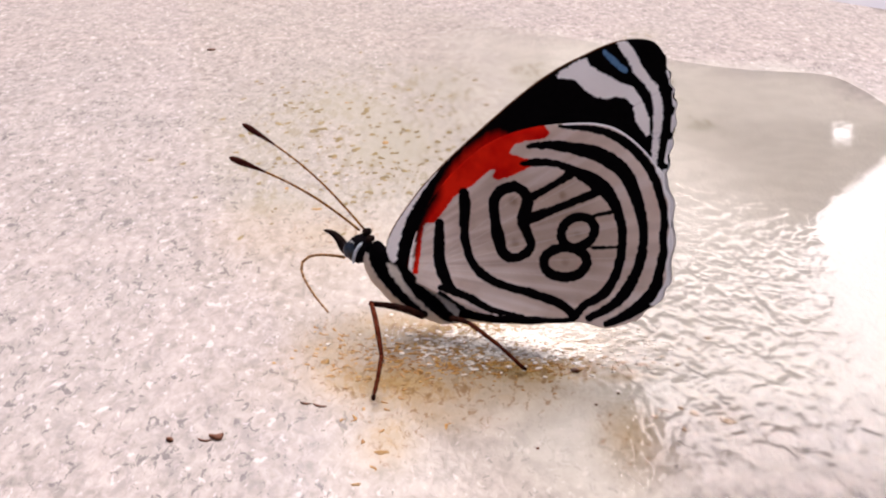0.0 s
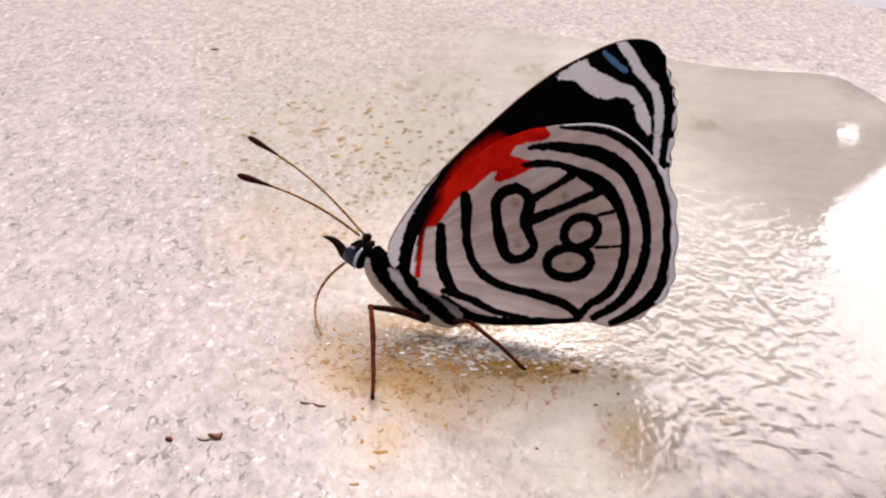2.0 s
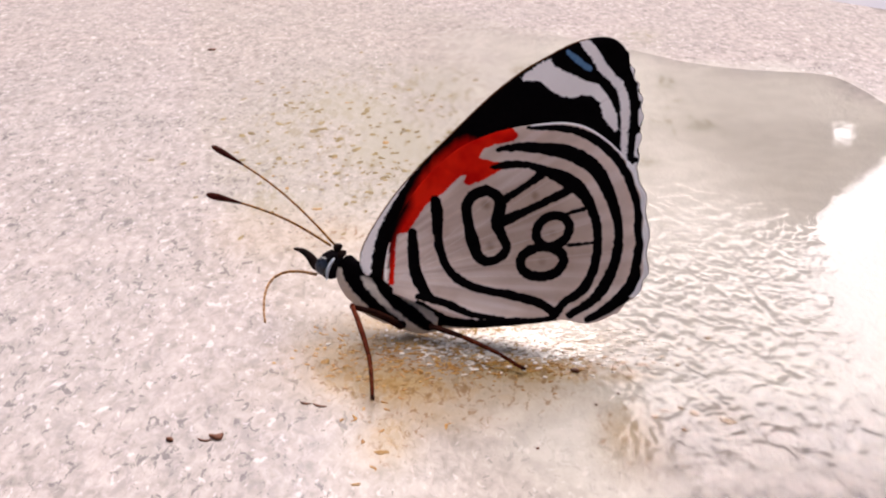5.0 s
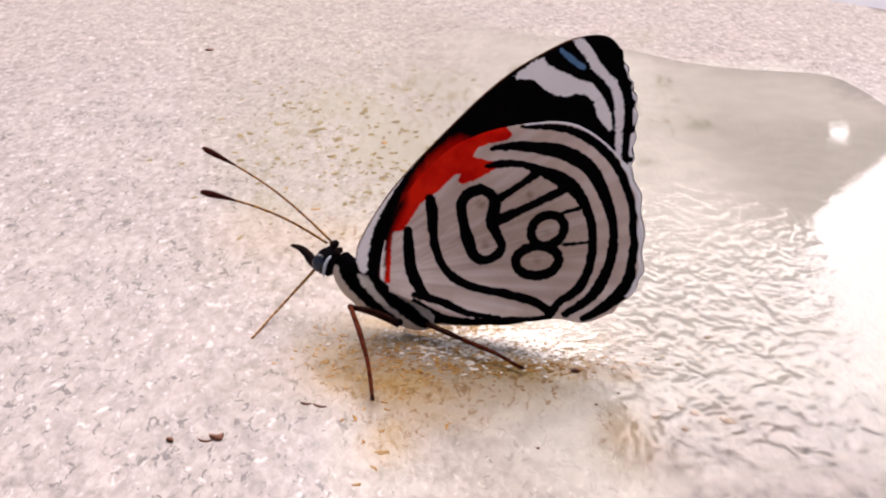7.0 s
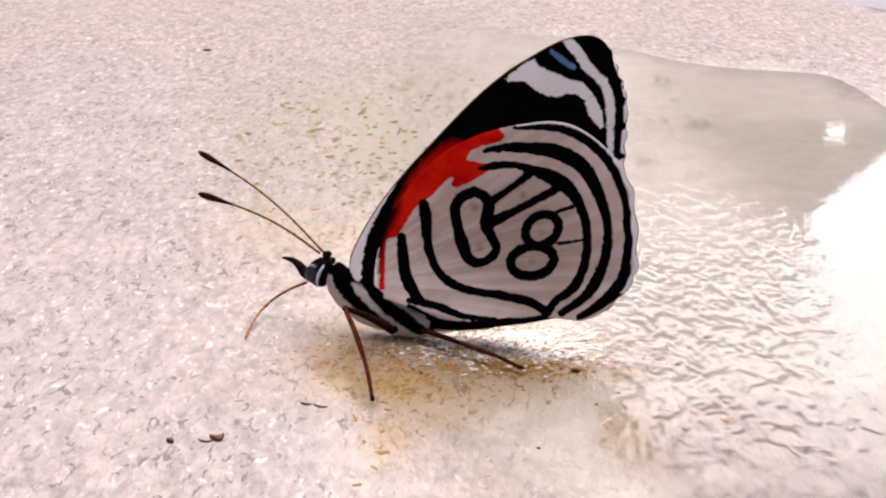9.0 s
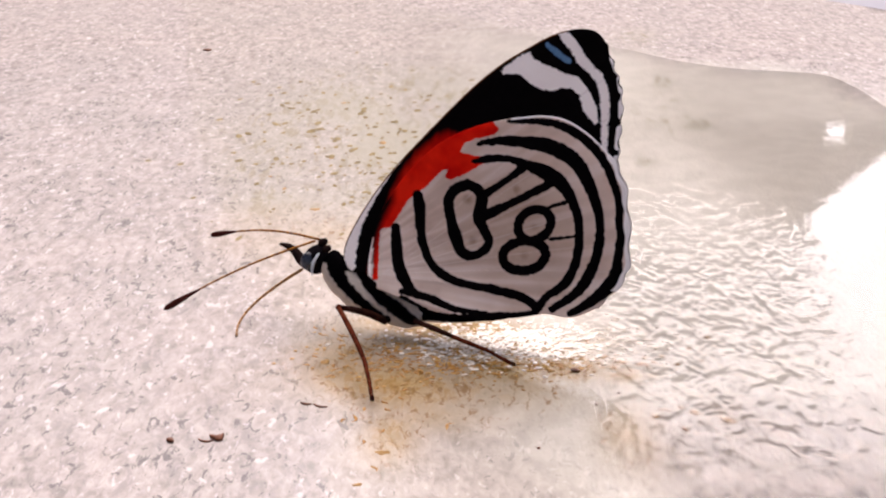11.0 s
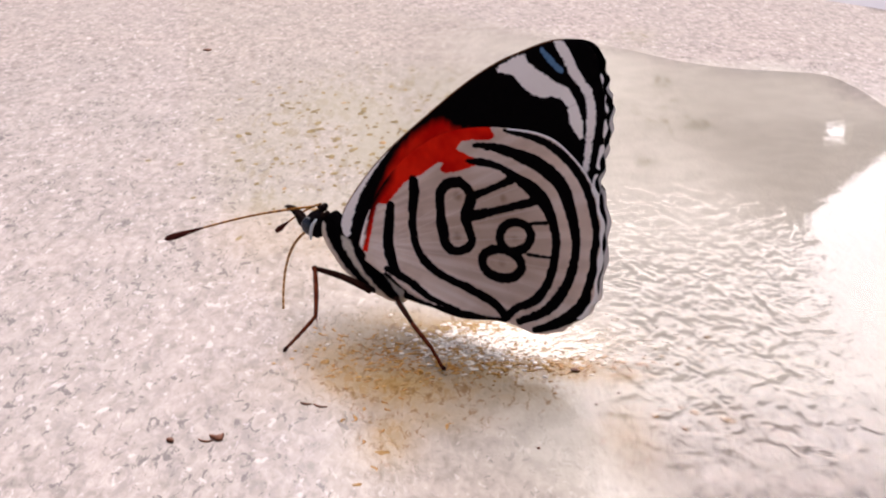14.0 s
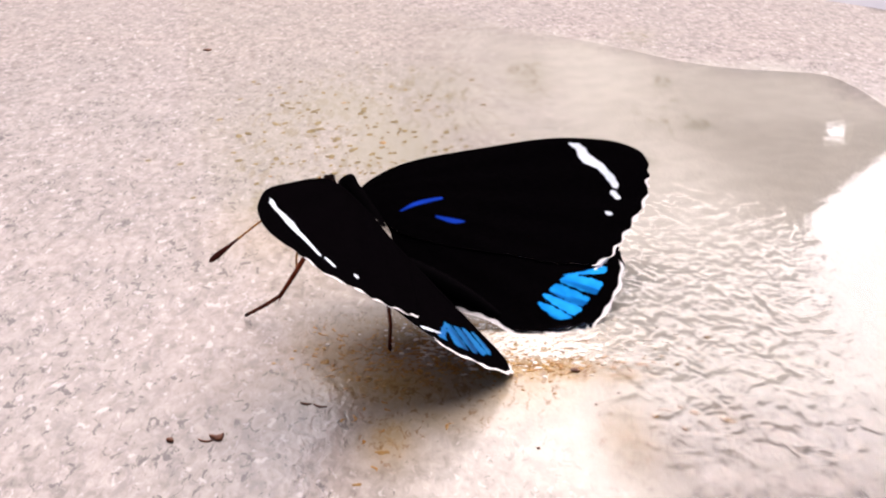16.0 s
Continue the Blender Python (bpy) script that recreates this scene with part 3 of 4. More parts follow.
D_BLUE = [[(11.72, 6.61), (12.52, 8.67), (12.95, 9.67), (13.28, 9.18), (12.93, 8.58)], [(11.88, 6.45), (12.1, 7.26), (13.65, 8.49), (14.02, 7.82), (14.02, 7.3), (12.3, 6.3)], [(11.98, 5.5), (12.15, 6.04), (13.95, 6.85), (14.27, 6.54), (14.09, 5.9), (12.25, 5.1)], [(12.34, 4.41), (12.29, 4.91), (14.29, 5.91), (14.41, 5.28), (14.12, 4.81)], [(12.55, 3.67), (12.54, 4.07), (14.38, 4.82), (14.34, 4.35), (13.87, 3.81)]]
D_LINE = [(12.64, 8.97, 0.071), (12.54, 9.96, 0.125), (12.38, 11.04, 0.107)]


def vein_lines(root, ends):
    return [[(*root, 0.03), (*(0.5 * (np.array(root) + np.array(e)) + np.array((0.15, 0.2))), 0.03), (*e, 0.02)] for e in ends]


def wing_mesh(name, outline, centre, side, hind):
    """A thin two-sided wing in the plane y = 0; side is -1 for the left one."""
    q = smooth_line(outline, 16, True)
    # small scallops along the outer margin
    for i, (a, b) in enumerate(q):
        rim = (0.10 if hind else 0.08) * math.sin(i * (0.3 if hind else 0.42)) if a > (13.0 if hind else 8.2) and b > 2.0 else 0.0
        q[i] += (q[i] - np.array(centre)) / np.hypot(*(q[i] - np.array(centre))) * rim
    k = len(q)
    rings = np.linspace(0, 1, 74)[1:]
    pts = np.concatenate([[centre]] + [np.array(centre) + (q - np.array(centre)) * r for r in rings])
    n = len(pts)
    u, w = pts.T
    # the wing bellies outwards near the body and dishes slightly
    belly = (0.85 * np.clip((3.6 - w) / 4.5, 0, 1) ** 1.6 if hind else 0.8 * np.clip((4.0 - w) / 5, 0, 1) ** 1.6) + 0.16 * np.sin(np.clip(np.hypot(u, w) / 20, 0, 1) * math.pi)
    ribs = 0.035 * np.sin(np.arctan2(w + 1.0, u + 2.0) * 34)
    off = (0.20 if hind else 0.07) + belly + ribs * np.clip(np.hypot(u, w) / 9, 0, 1)
    thick = 0.05
    rim = in_shape(pts, outline)
    inner = side * (off - thick * np.clip(rim / 0.3, 0, 1) * 0.5)
    outer = side * (off + thick * np.clip(rim / 0.3, 0.1, 1) * 0.5)
    verts = [(a * MM, y * MM, b * MM) for a, b, y in zip(u, w, outer)] + [(a * MM, y * MM, b * MM) for a, b, y in zip(u, w, inner)]
    sheet = [(0, 1 + i, 1 + (i + 1) % k) for i in range(k)]
    for j in range(len(rings) - 1):
        o = 1 + j * k
        sheet += [(o + i, o + k + i, o + k + (i + 1) % k, o + (i + 1) % k) for i in range(k)]
    flip = [tuple(reversed(f)) for f in sheet]
    # the outline may run either way round
    area = sum(a[0] * b[1] - a[1] * b[0] for a, b in zip(q, np.roll(q, -1, 0)))
    out_sheet, in_sheet = (sheet, flip) if (area > 0) == (side < 0) else (flip, sheet)
    last = 1 + (len(rings) - 1) * k
    faces = list(out_sheet) + [tuple(n + v for v in f) for f in in_sheet] + [(last + i, last + (i + 1) % k, n + last + (i + 1) % k, n + last + i) for i in range(k)]
    mats = [0] * len(sheet) + [1] * len(sheet) + [0] * k
    me = mesh_from(name, verts, faces, [UNDER, UPPER], mats)
    far = np.full(n, -9.0)
    lay = {key: [far, far] for key in ("edge", "streak", "ink", "red", "pale", "blue", "deep", "fringe", "tan", "vein", "costal")}
    fan = np.arctan2(w + 1.0, u + 2.0)
    lay["streak"] = [np.array([noise.noise(Vector((a * 26, r * 0.22, 7.0))) for a, r in zip(fan, np.hypot(u, w))])] * 2
    dash = np.sin(np.arctan2(w - centre[1], u - centre[0]) * 30)
    if hind:
        lay["ink"][0] = strokes(pts, RINGS + BARS + EIGHT) + 0.035
        lay["red"][0] = in_shape(pts, HW_RED, 1)
        # the lower leading edge is black and fades into the red
        lead = np.where((lay["red"][0] > -0.1) & (u < 4), 0.12 - rim - 0.5 * np.clip(w - 4.5, 0, 9), -9.0)
        lay["costal"][0] = np.where(lead > lay["ink"][0], 1.0, 0.0)
        lay["ink"][0] = np.maximum(lay["ink"][0], lead)
        spot = np.zeros(n)
        for a, b in TAN:
            spot = np.maximum(spot, np.exp(-((u - a) ** 2 + (w - b) ** 2) / 0.22))
        lay["tan"][0] = np.maximum(spot, 0.75 * np.exp(-((u - 8.6) ** 2 + (w - 5.6) ** 2) / 22))
        lay["vein"][0] = strokes(pts, vein_lines((1.5, 0.0), [(15.6, 6.3), (14.9, 8.6), (15.9, 4.5), (13.6, 10.6), (14.6, 1.8), (11.9, 11.9), (9.5, 12.1)]))
        margin = np.where((u > 13.2) & (w > 3.2), 0.22 + 0.05 * dash - rim, -1)
        margin = np.maximum(margin, np.where((u > 7) & (w > 9.5), 0.10 - rim, -1))
        lay["fringe"] = [margin, np.where((u > 8) & (w < 10.8), 0.22 + 0.05 * dash - rim, -1)]
        blue = far
        for s in D_BLUE:
            blue = np.maximum(blue, in_shape(pts, s, 3))
        lay["blue"][1] = blue
        lay["pale"] = [strokes(pts, [HW_SLIVER]), strokes(pts, [D_LINE])]
    else:
        red = in_shape(pts, FW_RED, 1)
        red = red + np.array([0.15 * noise.noise(Vector((a * 3.2 + b * 1.2, b * 0.7 - a * 0.3, 4.0))) for a, b in pts])
        lay["red"][0], lay["ink"][0] = red + 0.3, -red
        lay["costal"][0] = np.ones(n)
        lay["edge"][0] = np.where((u < 6.0) & (w > 0.6), 0.085 - rim, -1)
        lay["vein"][0] = strokes(pts, vein_lines((0.5, 3.0), [(11.2, 14.5), (11.6, 12.6), (11.4, 16.2), (9.8, 18.0), (11.8, 10.6)]))
        lay["pale"][0] = np.maximum(np.maximum(in_shape(pts, FW_BAR, 3), strokes(pts, [FW_BAND])), strokes(pts, [FW_COSTA]))
        lay["blue"][0] = strokes(pts, [FW_BLUE])
        lay["fringe"][0] = strokes(pts, FW_DASH)
        lay["fringe"][1] = np.where((u > 9.2) & (w > 9), 0.12 + 0.14 * dash - rim, -1)
        lay["pale"][1] = strokes(pts, D_BAR)
        if side > 0:
            lay["deep"][1] = strokes(pts, D_STREAK)
    for key, (a, b) in lay.items():
        put_layer(me, key, np.concatenate([a, b]))
    return me


def lump(centre, size, rings=16, sides=20, warp=0.0):
    """A rounded body of three half-axes, as vertices and faces."""
    verts, faces = [], []
    for i in range(rings + 1):
        a = math.pi * i / rings
        for k in range(sides):
            b = 2 * math.pi * k / sides
            d = Vector((math.cos(a), math.sin(a) * math.cos(b), math.sin(a) * math.sin(b)))
            r = 1 + warp * noise.noise(d * 3 + Vector(centre))
            verts.append((centre[0] + d.x * size[0] * r, centre[1] + d.y * size[1] * r, centre[2] + d.z * size[2] * r))
    for i in range(rings):
        for k in range(sides):
            j = (k + 1) % sides
            faces.append((i * sides + k, (i + 1) * sides + k, (i + 1) * sides + j, i * sides + j))
    return verts, faces


def mm_mesh(name, vf, mats, face_mat=None):
    v, f = vf
    return mesh_from(name, [tuple(c * MM for c in p) for p in v], f, mats, face_mat)


def loft(sections, sides=28):
    """Sections (u, w, half height, half width) into a closed body."""
    s = smooth_line(sections, 6)
    verts, faces = [], []
    for u, w, rw, rs in s:
        for k in range(sides):
            a = 2 * math.pi * k / sides
            h = 1 + 0.06 * noise.noise(Vector((u * 2, math.cos(a) * 2, math.sin(a) * 2)))
            verts.append((u, rs * math.cos(a) * h, w + rw * math.sin(a) * h))
    for i in range(len(s) - 1):
        for k in range(sides):
            j = (k + 1) % sides
            faces.append((i * sides + k, (i + 1) * sides + k, (i + 1) * sides + j, i * sides + j))
    faces.append(tuple(range(sides)))
    faces.append(tuple((len(s) - 1) * sides + k for k in range(sides))[::-1])
    return verts, faces


ANT_L = 10.4
FEMUR_MID, TIBIA_MID, TARSUS_MID, FEMUR_HIND, SHIN_HIND = 4.08, 4.66, 2.96, 3.0, 4.3
LINKS, LINK = 14, 0.55
HIP_MID, HIP_HIND = (2.43, 0.65, -2.86), (4.3, 0.8, -2.2)
TONGUE_ROOT = (-4.0, 0.0, -2.0)

butterfly = tagged(new("butterfly"), "small striped butterfly with red patch, standing on wet stone", "butterfly")
LEFT = {"fore": part("forewing", wing_mesh("forewing", FW_OUT, (5.2, 9.5), -1, False), butterfly, "black forewing with red base and white bars"), "hind": part("hindwing", wing_mesh("hindwing", HW_OUT, (8.6, 5.4), -1, True), butterfly, "grey hindwing with black rings and loops")}
RIGHT = {"fore": part("forewing", wing_mesh("forewing", FW_OUT, (5.2, 9.5), 1, False), butterfly, "black forewing with white and blue marks"), "hind": part("hindwing", wing_mesh("hindwing", HW_OUT, (8.6, 5.4), 1, True), butterfly, "black hindwing with bright blue patch")}


def body_part(name, sections, mat, bands=(), label=""):
    vf = loft(sections)
    me = mm_mesh(name, vf, [mat])
    pts = np.array([(v[0], v[2]) for v in vf[0]])
    put_layer(me, "ink", strokes(pts, bands) if len(bands) else np.full(len(pts), -9.0))
    return part(name, me, butterfly, label)


THORAX_BANDS = [[(-2.6, 0.4, 0.9), (0.0, 0.25, 0.8), (3.0, -0.1, 0.75), (4.5, -0.5, 0.7)], [(-2.1, 1.0, 0.6), (-1.75, -0.4, 0.52), (-0.8, -1.4, 0.44), (0.7, -2.2, 0.36), (2.3, -2.75, 0.28)], [(0.0, -0.3, 0.36), (1.3, -1.2, 0.40), (2.7, -1.8, 0.44), (4.1, -2.3, 0.38)], [(3.2, 0.0, 0.4), (4.0, -0.66, 0.38), (5.1, -1.0, 0.36)]]
body_part("thorax", [(-2.65, -0.75, 0.5, 0.45), (-2.3, -0.75, 1.05, 0.7), (-1.3, -1.2, 1.3, 0.78), (0.3, -1.65, 1.42, 0.86), (2.0, -1.9, 1.2, 0.85), (3.4, -2.15, 0.95, 0.7), (4.6, -1.9, 0.7, 0.6)], FUR, THORAX_BANDS, "black and cream banded thorax")
body_part("abdomen", [(4.0, -1.8, 0.5, 0.5), (5.2, -1.45, 0.72, 0.58), (7.2, -0.75, 0.78, 0.55), (9.2, -0.05, 0.65, 0.48), (10.8, 0.45, 0.45, 0.36), (12.0, 0.8, 0.22, 0.2)], FUR, [[(4.0, -1.2, 1.1), (7.2, -0.2, 1.25), (11.5, 0.9, 0.8)]], "slim abdomen, dark above and cream below")
NECK = Vector((-2.4, 0.0, -0.9))


def head_mesh(name, vf, mat):
    """A mesh in the space of the head, whose origin is the neck."""
    v, f = vf
    return mm_mesh(name, ([(p[0] - NECK.x, p[1] - NECK.y, p[2] - NECK.z) for p in v], f), [mat])


head_me = head_mesh("head", lump((-3.25, 0, -1.0), (0.85, 0.8, 0.95), warp=0.12), BLACK)
put_layer(head_me, "ink", np.ones(len(head_me.vertices)))
HEAD = part("head", head_me, butterfly, "black furry head")
tv, tf = [], []
for i in range(6):
    v, f = lump((-3.1 + 0.35 * math.cos(i * 2.1), 0.45 * math.sin(i * 1.7), -0.05 + 0.12 * (i % 3)), (0.2, 0.15, 0.26), 8, 8, 0.5)
    tf += [tuple(len(tv) + k for k in g) for g in f]
    tv += v
part("crown_tuft", head_mesh("crown_tuft", (tv, tf), PALPM), HEAD, "tuft of dark hair")
for s in (-1, 1):
    part("eye", head_mesh("eye", lump((-3.55, s * 0.52, -1.15), (0.55, 0.38, 0.62), warp=0.02), EYEM), HEAD, "dark glossy eye")
    rim = [(-2.95 - 0.12 * math.sin(a * math.pi), s * (0.78 + 0.1 * math.sin(a * math.pi)), -0.35 - 1.5 * a) for a in np.linspace(0, 1, 9)]
    part("eye_rim", head_mesh("eye_rim", tube(rim, [0.05, 0.09, 0.1, 0.11, 0.11, 0.1, 0.1, 0.08, 0.04], 8), WHITEHAIR), HEAD, "thin white line behind the eye")
    palp = [(-3.7, s * 0.16, -1.6), (-4.2, s * 0.18, -1.45), (-4.7, s * 0.17, -1.12), (-5.3, s * 0.15, -0.92), (-5.95, s * 0.13, -0.98)]
    part("palp", head_mesh("palp", tube(smooth_line(palp, 4), np.interp(np.linspace(0, 1, 17), [0, 0.35, 0.8, 1], [0.24, 0.26, 0.14, 0.06]), 10), PALPM), HEAD, "pointed black palp")


def antenna(side):
    """Along +x from its root, with a slight bow and a thicker club at its end."""
    xs = np.linspace(0, 1, 25)
    path = [(ANT_L * a, 0, 0.55 * math.sin(a * math.pi) * 0.9) for a in xs]
    ob = part("antenna", mm_mesh("antenna", tube(path[:21], [0.075 - 0.02 * a + 0.008 * (i % 2) for i, a in enumerate(xs[:21])], 8), [SHAFT]), butterfly, "thin ringed brown antenna")
    club = np.linspace(0.76, 1.0, 13)
    radii = np.interp(club, [0.76, 0.84, 0.93, 0.98, 1.0], [0.06, 0.13, 0.22, 0.17, 0.05])
    part("club", mm_mesh("club", tube([(ANT_L * a, 0, 0.55 * math.sin(a * math.pi) * 0.9) for a in club], radii, 10), [CLUB]), ob, "dark brown club")
    return ob


ANT_LEFT, ANT_RIGHT = antenna(-1), antenna(1)


def bone(name, length, r0, r1, mat, bow=0.0, label=""):
    xs = np.linspace(0, 1, 9)
    path = [(length * a, 0, bow * math.sin(a * math.pi)) for a in xs]
    rad = [r0 + (r1 - r0) * a + 0.03 * math.sin(a * math.pi) for a in xs]
    return part(name, mm_mesh(name, tube(path, rad, 9), [mat]), butterfly, label)


def shin(length, kink):
    """Tibia and tarsus, bent at the ankle, with a small claw."""
    path = smooth_line([(0, 0, 0), (length * 0.28, 0, kink * 0.52), (length * 0.5, 0, kink * 0.93), (length * 0.57, 0, kink), (length * 0.64, 0, kink * 0.86), (length * 0.82, 0, kink * 0.42), (length, 0, 0)], 5)
    cut = int(len(path) * 0.58)
    ob = part("tibia", mm_mesh("tibia", tube(path[: cut + 1], np.linspace(0.145, 0.115, cut + 1), 9), [LEGM]), butterfly)
    rest = path[cut:]
    part("tarsus", mm_mesh("tarsus", tube(rest, [0.105 + 0.018 * (i % 2) for i in range(len(rest))], 8), [LEGM]), ob)
    part("claw", mm_mesh("claw", lump((length - 0.05, 0, 0.03), (0.2, 0.13, 0.12), 8, 8, 0.3), [LEGDARK]), ob, "dark claw")
    return ob


def long_leg(side):
    """Femur, tibia and tarsus of a middle leg, each along +x from its joint."""
    hip = Vector((HIP_MID[0], side * HIP_MID[1], HIP_MID[2]))
    top = Vector((2.7, side * 0.35, -2.2))
    part("coxa", mm_mesh("coxa", tube([top.lerp(hip, k) for k in (0, 0.5, 0.9, 1.03)], [0.3, 0.28, 0.24, 0.12], 9), [PALPM]), butterfly, "short dark hip joint")
    femur = bone("femur", FEMUR_MID, 0.24, 0.15, LEGDARK, 0.16)
    part("knee", mm_mesh("knee", lump((FEMUR_MID, 0, 0), (0.2, 0.19, 0.2), 8, 8, 0.15), [LEGM]), femur)
    tibia = bone("tibia", TIBIA_MID, 0.145, 0.125, LEGM, 0.06)
    part("spur", mm_mesh("spur", tube([(TIBIA_MID - 0.1, 0, 0), (TIBIA_MID + 0.25, 0.1, 0.05), (TIBIA_MID + 0.5, 0.2, 0.04)], [0.05, 0.04, 0.012], 6), [LEGM]), tibia)
    xs = np.linspace(0, 1, 16)
    tarsus = part("tarsus", mm_mesh("tarsus", tube([(TARSUS_MID * a, 0, 0.05 * math.sin(a * math.pi)) for a in xs], [0.125 - 0.02 * a + (0.02 if i % 3 == 0 else 0.0) for i, a in enumerate(xs)], 8), [LEGM]), butterfly)
    part("claw", mm_mesh("claw", lump((TARSUS_MID - 0.05, 0, 0.02), (0.22, 0.15, 0.13), 8, 8, 0.3), [LEGDARK]), tarsus, "dark claw")
    return femur, tibia, tarsus


LEGS = {}
for s in (-1, 1):
    LEGS["mid", s] = long_leg(s)
    LEGS["hind", s] = (bone("femur", FEMUR_HIND, 0.17, 0.125, LEGDARK, 0.05), shin(SHIN_HIND, 0.12))
TONGUE_LINKS = [part("proboscis", mm_mesh("proboscis", tube([(-0.03, 0, 0), (LINK * 0.5, 0, 0), (LINK + 0.03, 0, 0)], [0.105 - 0.003 * i] * 3, 7), [TONGUE]), butterfly, "thin brown feeding tube" if i == 0 else "") for i in range(LINKS)]

# ---- small things on the stone ----
def crumb_mesh(name, length, width, height, mat, bend=0.0, seed=0):
    """A small irregular crumb, longer than wide."""
    v, f = lump((0, 0, height * 0.4), (length / 2, width / 2, height / 2), 8, 9, 0.5)
    out = [(x, y + bend * (x / length) ** 2 * 4, z + 0.12 * height * noise.noise(Vector((x * 4 + seed, y * 4, z * 4)))) for x, y, z in v]
    return mm_mesh(name, (out, f), [mat])


def flake_mesh(name, length, width, mat, seed):
    """A flat flake with a ragged outline."""
    rim = []
    for k in range(18):
        a = 2 * math.pi * k / 18
        r = 1 + 0.5 * noise.noise(Vector((math.cos(a) * 1.6 + seed, math.sin(a) * 1.6, seed)))
        rim.append((length / 2 * r * math.cos(a), width / 2 * r * math.sin(a)))
    verts = [(0, 0, 0.03)] + [(0.9 * x, 0.9 * y, 0.026) for x, y in rim] + [(x, y, 0.0) for x, y in rim]
    faces = [(0, 1 + k, 1 + (k + 1) % 18) for k in range(18)] + [(1 + k, 19 + k, 19 + (k + 1) % 18, 1 + (k + 1) % 18) for k in range(18)]
    faces.append(tuple(reversed(range(19, 37))))
    return mm_mesh(name, (verts, faces), [mat])


def scatter(name, mat, centre, spread, count, size, label, category, seed, kind="stuff", flat=1.0, long=1.0, deep=1.0):
    """Many small grains joined into one object."""
    rnd = random.Random(seed)
    verts, faces = [], []
    places = [(rnd.gauss(centre[0], spread[0]), rnd.gauss(centre[1], spread[1])) for _ in range(count)]
    for (x, y), z in zip(places, rest_height(places)):
        s = size * rnd.uniform(0.45, 1.25)
        v, f = lump((0, 0, 0), (long * s * rnd.uniform(0.7, 1.5), deep * s * rnd.uniform(0.6, 1.1), flat * s * rnd.uniform(0.22, 0.5)), 4, 5, 0.6)
        a = rnd.uniform(-0.5, 0.5)
        faces += [tuple(len(verts) + k for k in g) for g in f]
        verts += [(x + p[0] * math.cos(a) - p[1] * math.sin(a), y + p[0] * math.sin(a) + p[1] * math.cos(a), z + p[2] + s * 0.08 * flat) for p in v]
    me = mm_mesh(name, (verts, faces), [mat])
    me.polygons.foreach_set("use_smooth", [False] * len(me.polygons))
    tagged(new(name, me), label, category, kind=kind)


# white grains; their colour also stands in for sky glints on the froth
scatter("glint_grains", GLINT_WHITE, (5.8, 76.7), (3.6, 1.5), 850, 0.17, "white grains, partly standing in for sky glints on the wet stone", "grains", 3)
scatter("dirt_specks", DIRT, (-8.5, 121), (6.5, 10.0), 190, 0.24, "small olive specks of dirt on the damp stone", "dirt", 8, flat=0.4, long=0.9, deep=2.4)
scatter("dirt_specks", DIRT, (-4.5, 112), (4.5, 7.0), 80, 0.18, "small olive specks of dirt on the damp stone", "dirt", 9, flat=0.4, long=0.9, deep=2.4)
# smaller pale grains, again partly in place of glints
scatter("pale_glint_grains", GLINT_WHITE, (2.4, 76.9), (2.6, 1.2), 360, 0.12, "pale grains, partly standing in for sky glints on the wet stone", "grains", 4)
scatter("amber_grains", AMBER, (-0.14, 75.3), (3.49, 1.8), 420, 0.12, "amber grains scattered on the wet stone", "grains", 5)
scatter("amber_grains", AMBER, (5.4, 73.6), (3.3, 0.7), 220, 0.12, "amber grains along the edge of the wet patch", "grains", 6)
scatter("dark_grains", RUST, (1.22, 74.0), (4.07, 2.0), 60, 0.10, "dark specks among the grains", "grains", 7)
# crumbs that can be told apart: x, y, length, width, turn, bend, and which
CRUMBS = [(-26.64, 152.92, 0.93, 0.88, 20, 0, 0), (-14.77, 64.49, 0.35, 0.54, 40, 0, 0), (-12.21, 64.73, 0.75, 0.65, 20, 0.3, 0), (-12.87, 64.43, 0.87, 0.18, -5, 0.2, 0), (-7.14, 74.02, 0.76, 0.59, 80, 0, 1), (-3.28, 63.41, 0.85, 0.4, 8, 0, 1), (2.76, 73.87, 0.82, 0.46, 0, 0, 1), (7.89, 72.82, 0.41, 0.65, 50, 0, 0), (10.14, 69.95, 0.17, 0.19, 100, 0, 0), (8.73, 68.58, 0.16, 0.19, 0, 0, 0), (5.11, 63.82, 0.18, 0.17, 30, 0, 0), (-4.44, 60.12, 0.59, 0.28, 0, 0, 1), (16.59, 77.35, 0.36, 0.41, 20, 0, 1), (-12.95, 105.82, 0.33, 0.71, 0, 0, 1), (-1.63, 75.18, 0.69, 0.33, 10, 0, 1), (-2.94, 76.29, 0.49, 0.33, -20, 0, 1), (-4.47, 71.79, 0.74, 0.19, 5, 0, 1), (-5.91, 73.42, 0.31, 0.26, 30, 0, 1), (1.97, 76.53, 0.49, 0.27, 0, 0, 1), (-2.28, 71.07, 0.46, 0.19, 20, 0, 1), (-14.48, 108.99, 0.38, 0.27, 0, 0, 1), (-9.96, 100.83, 0.89, 0.51, 5, 0, 1), (-5.33, 118.56, 0.62, 0.98, 0, 0, 1), (-9.62, 114.08, 0.5, 0.38, 0, 0, 1), (-9.67, 131.37, 0.57, 0.43, 0, 0, 1), (14.15, 67.65, 0.65, 0.56, -60, 0, 1), (15.89, 66.8, 0.97, 0.61, -35, 0, 1), (-7, 68.31, 0.84, 0.18, -20, 0.1, 0), (-7.83, 68.58, 0.65, 0.18, -15, 0.1, 0)]
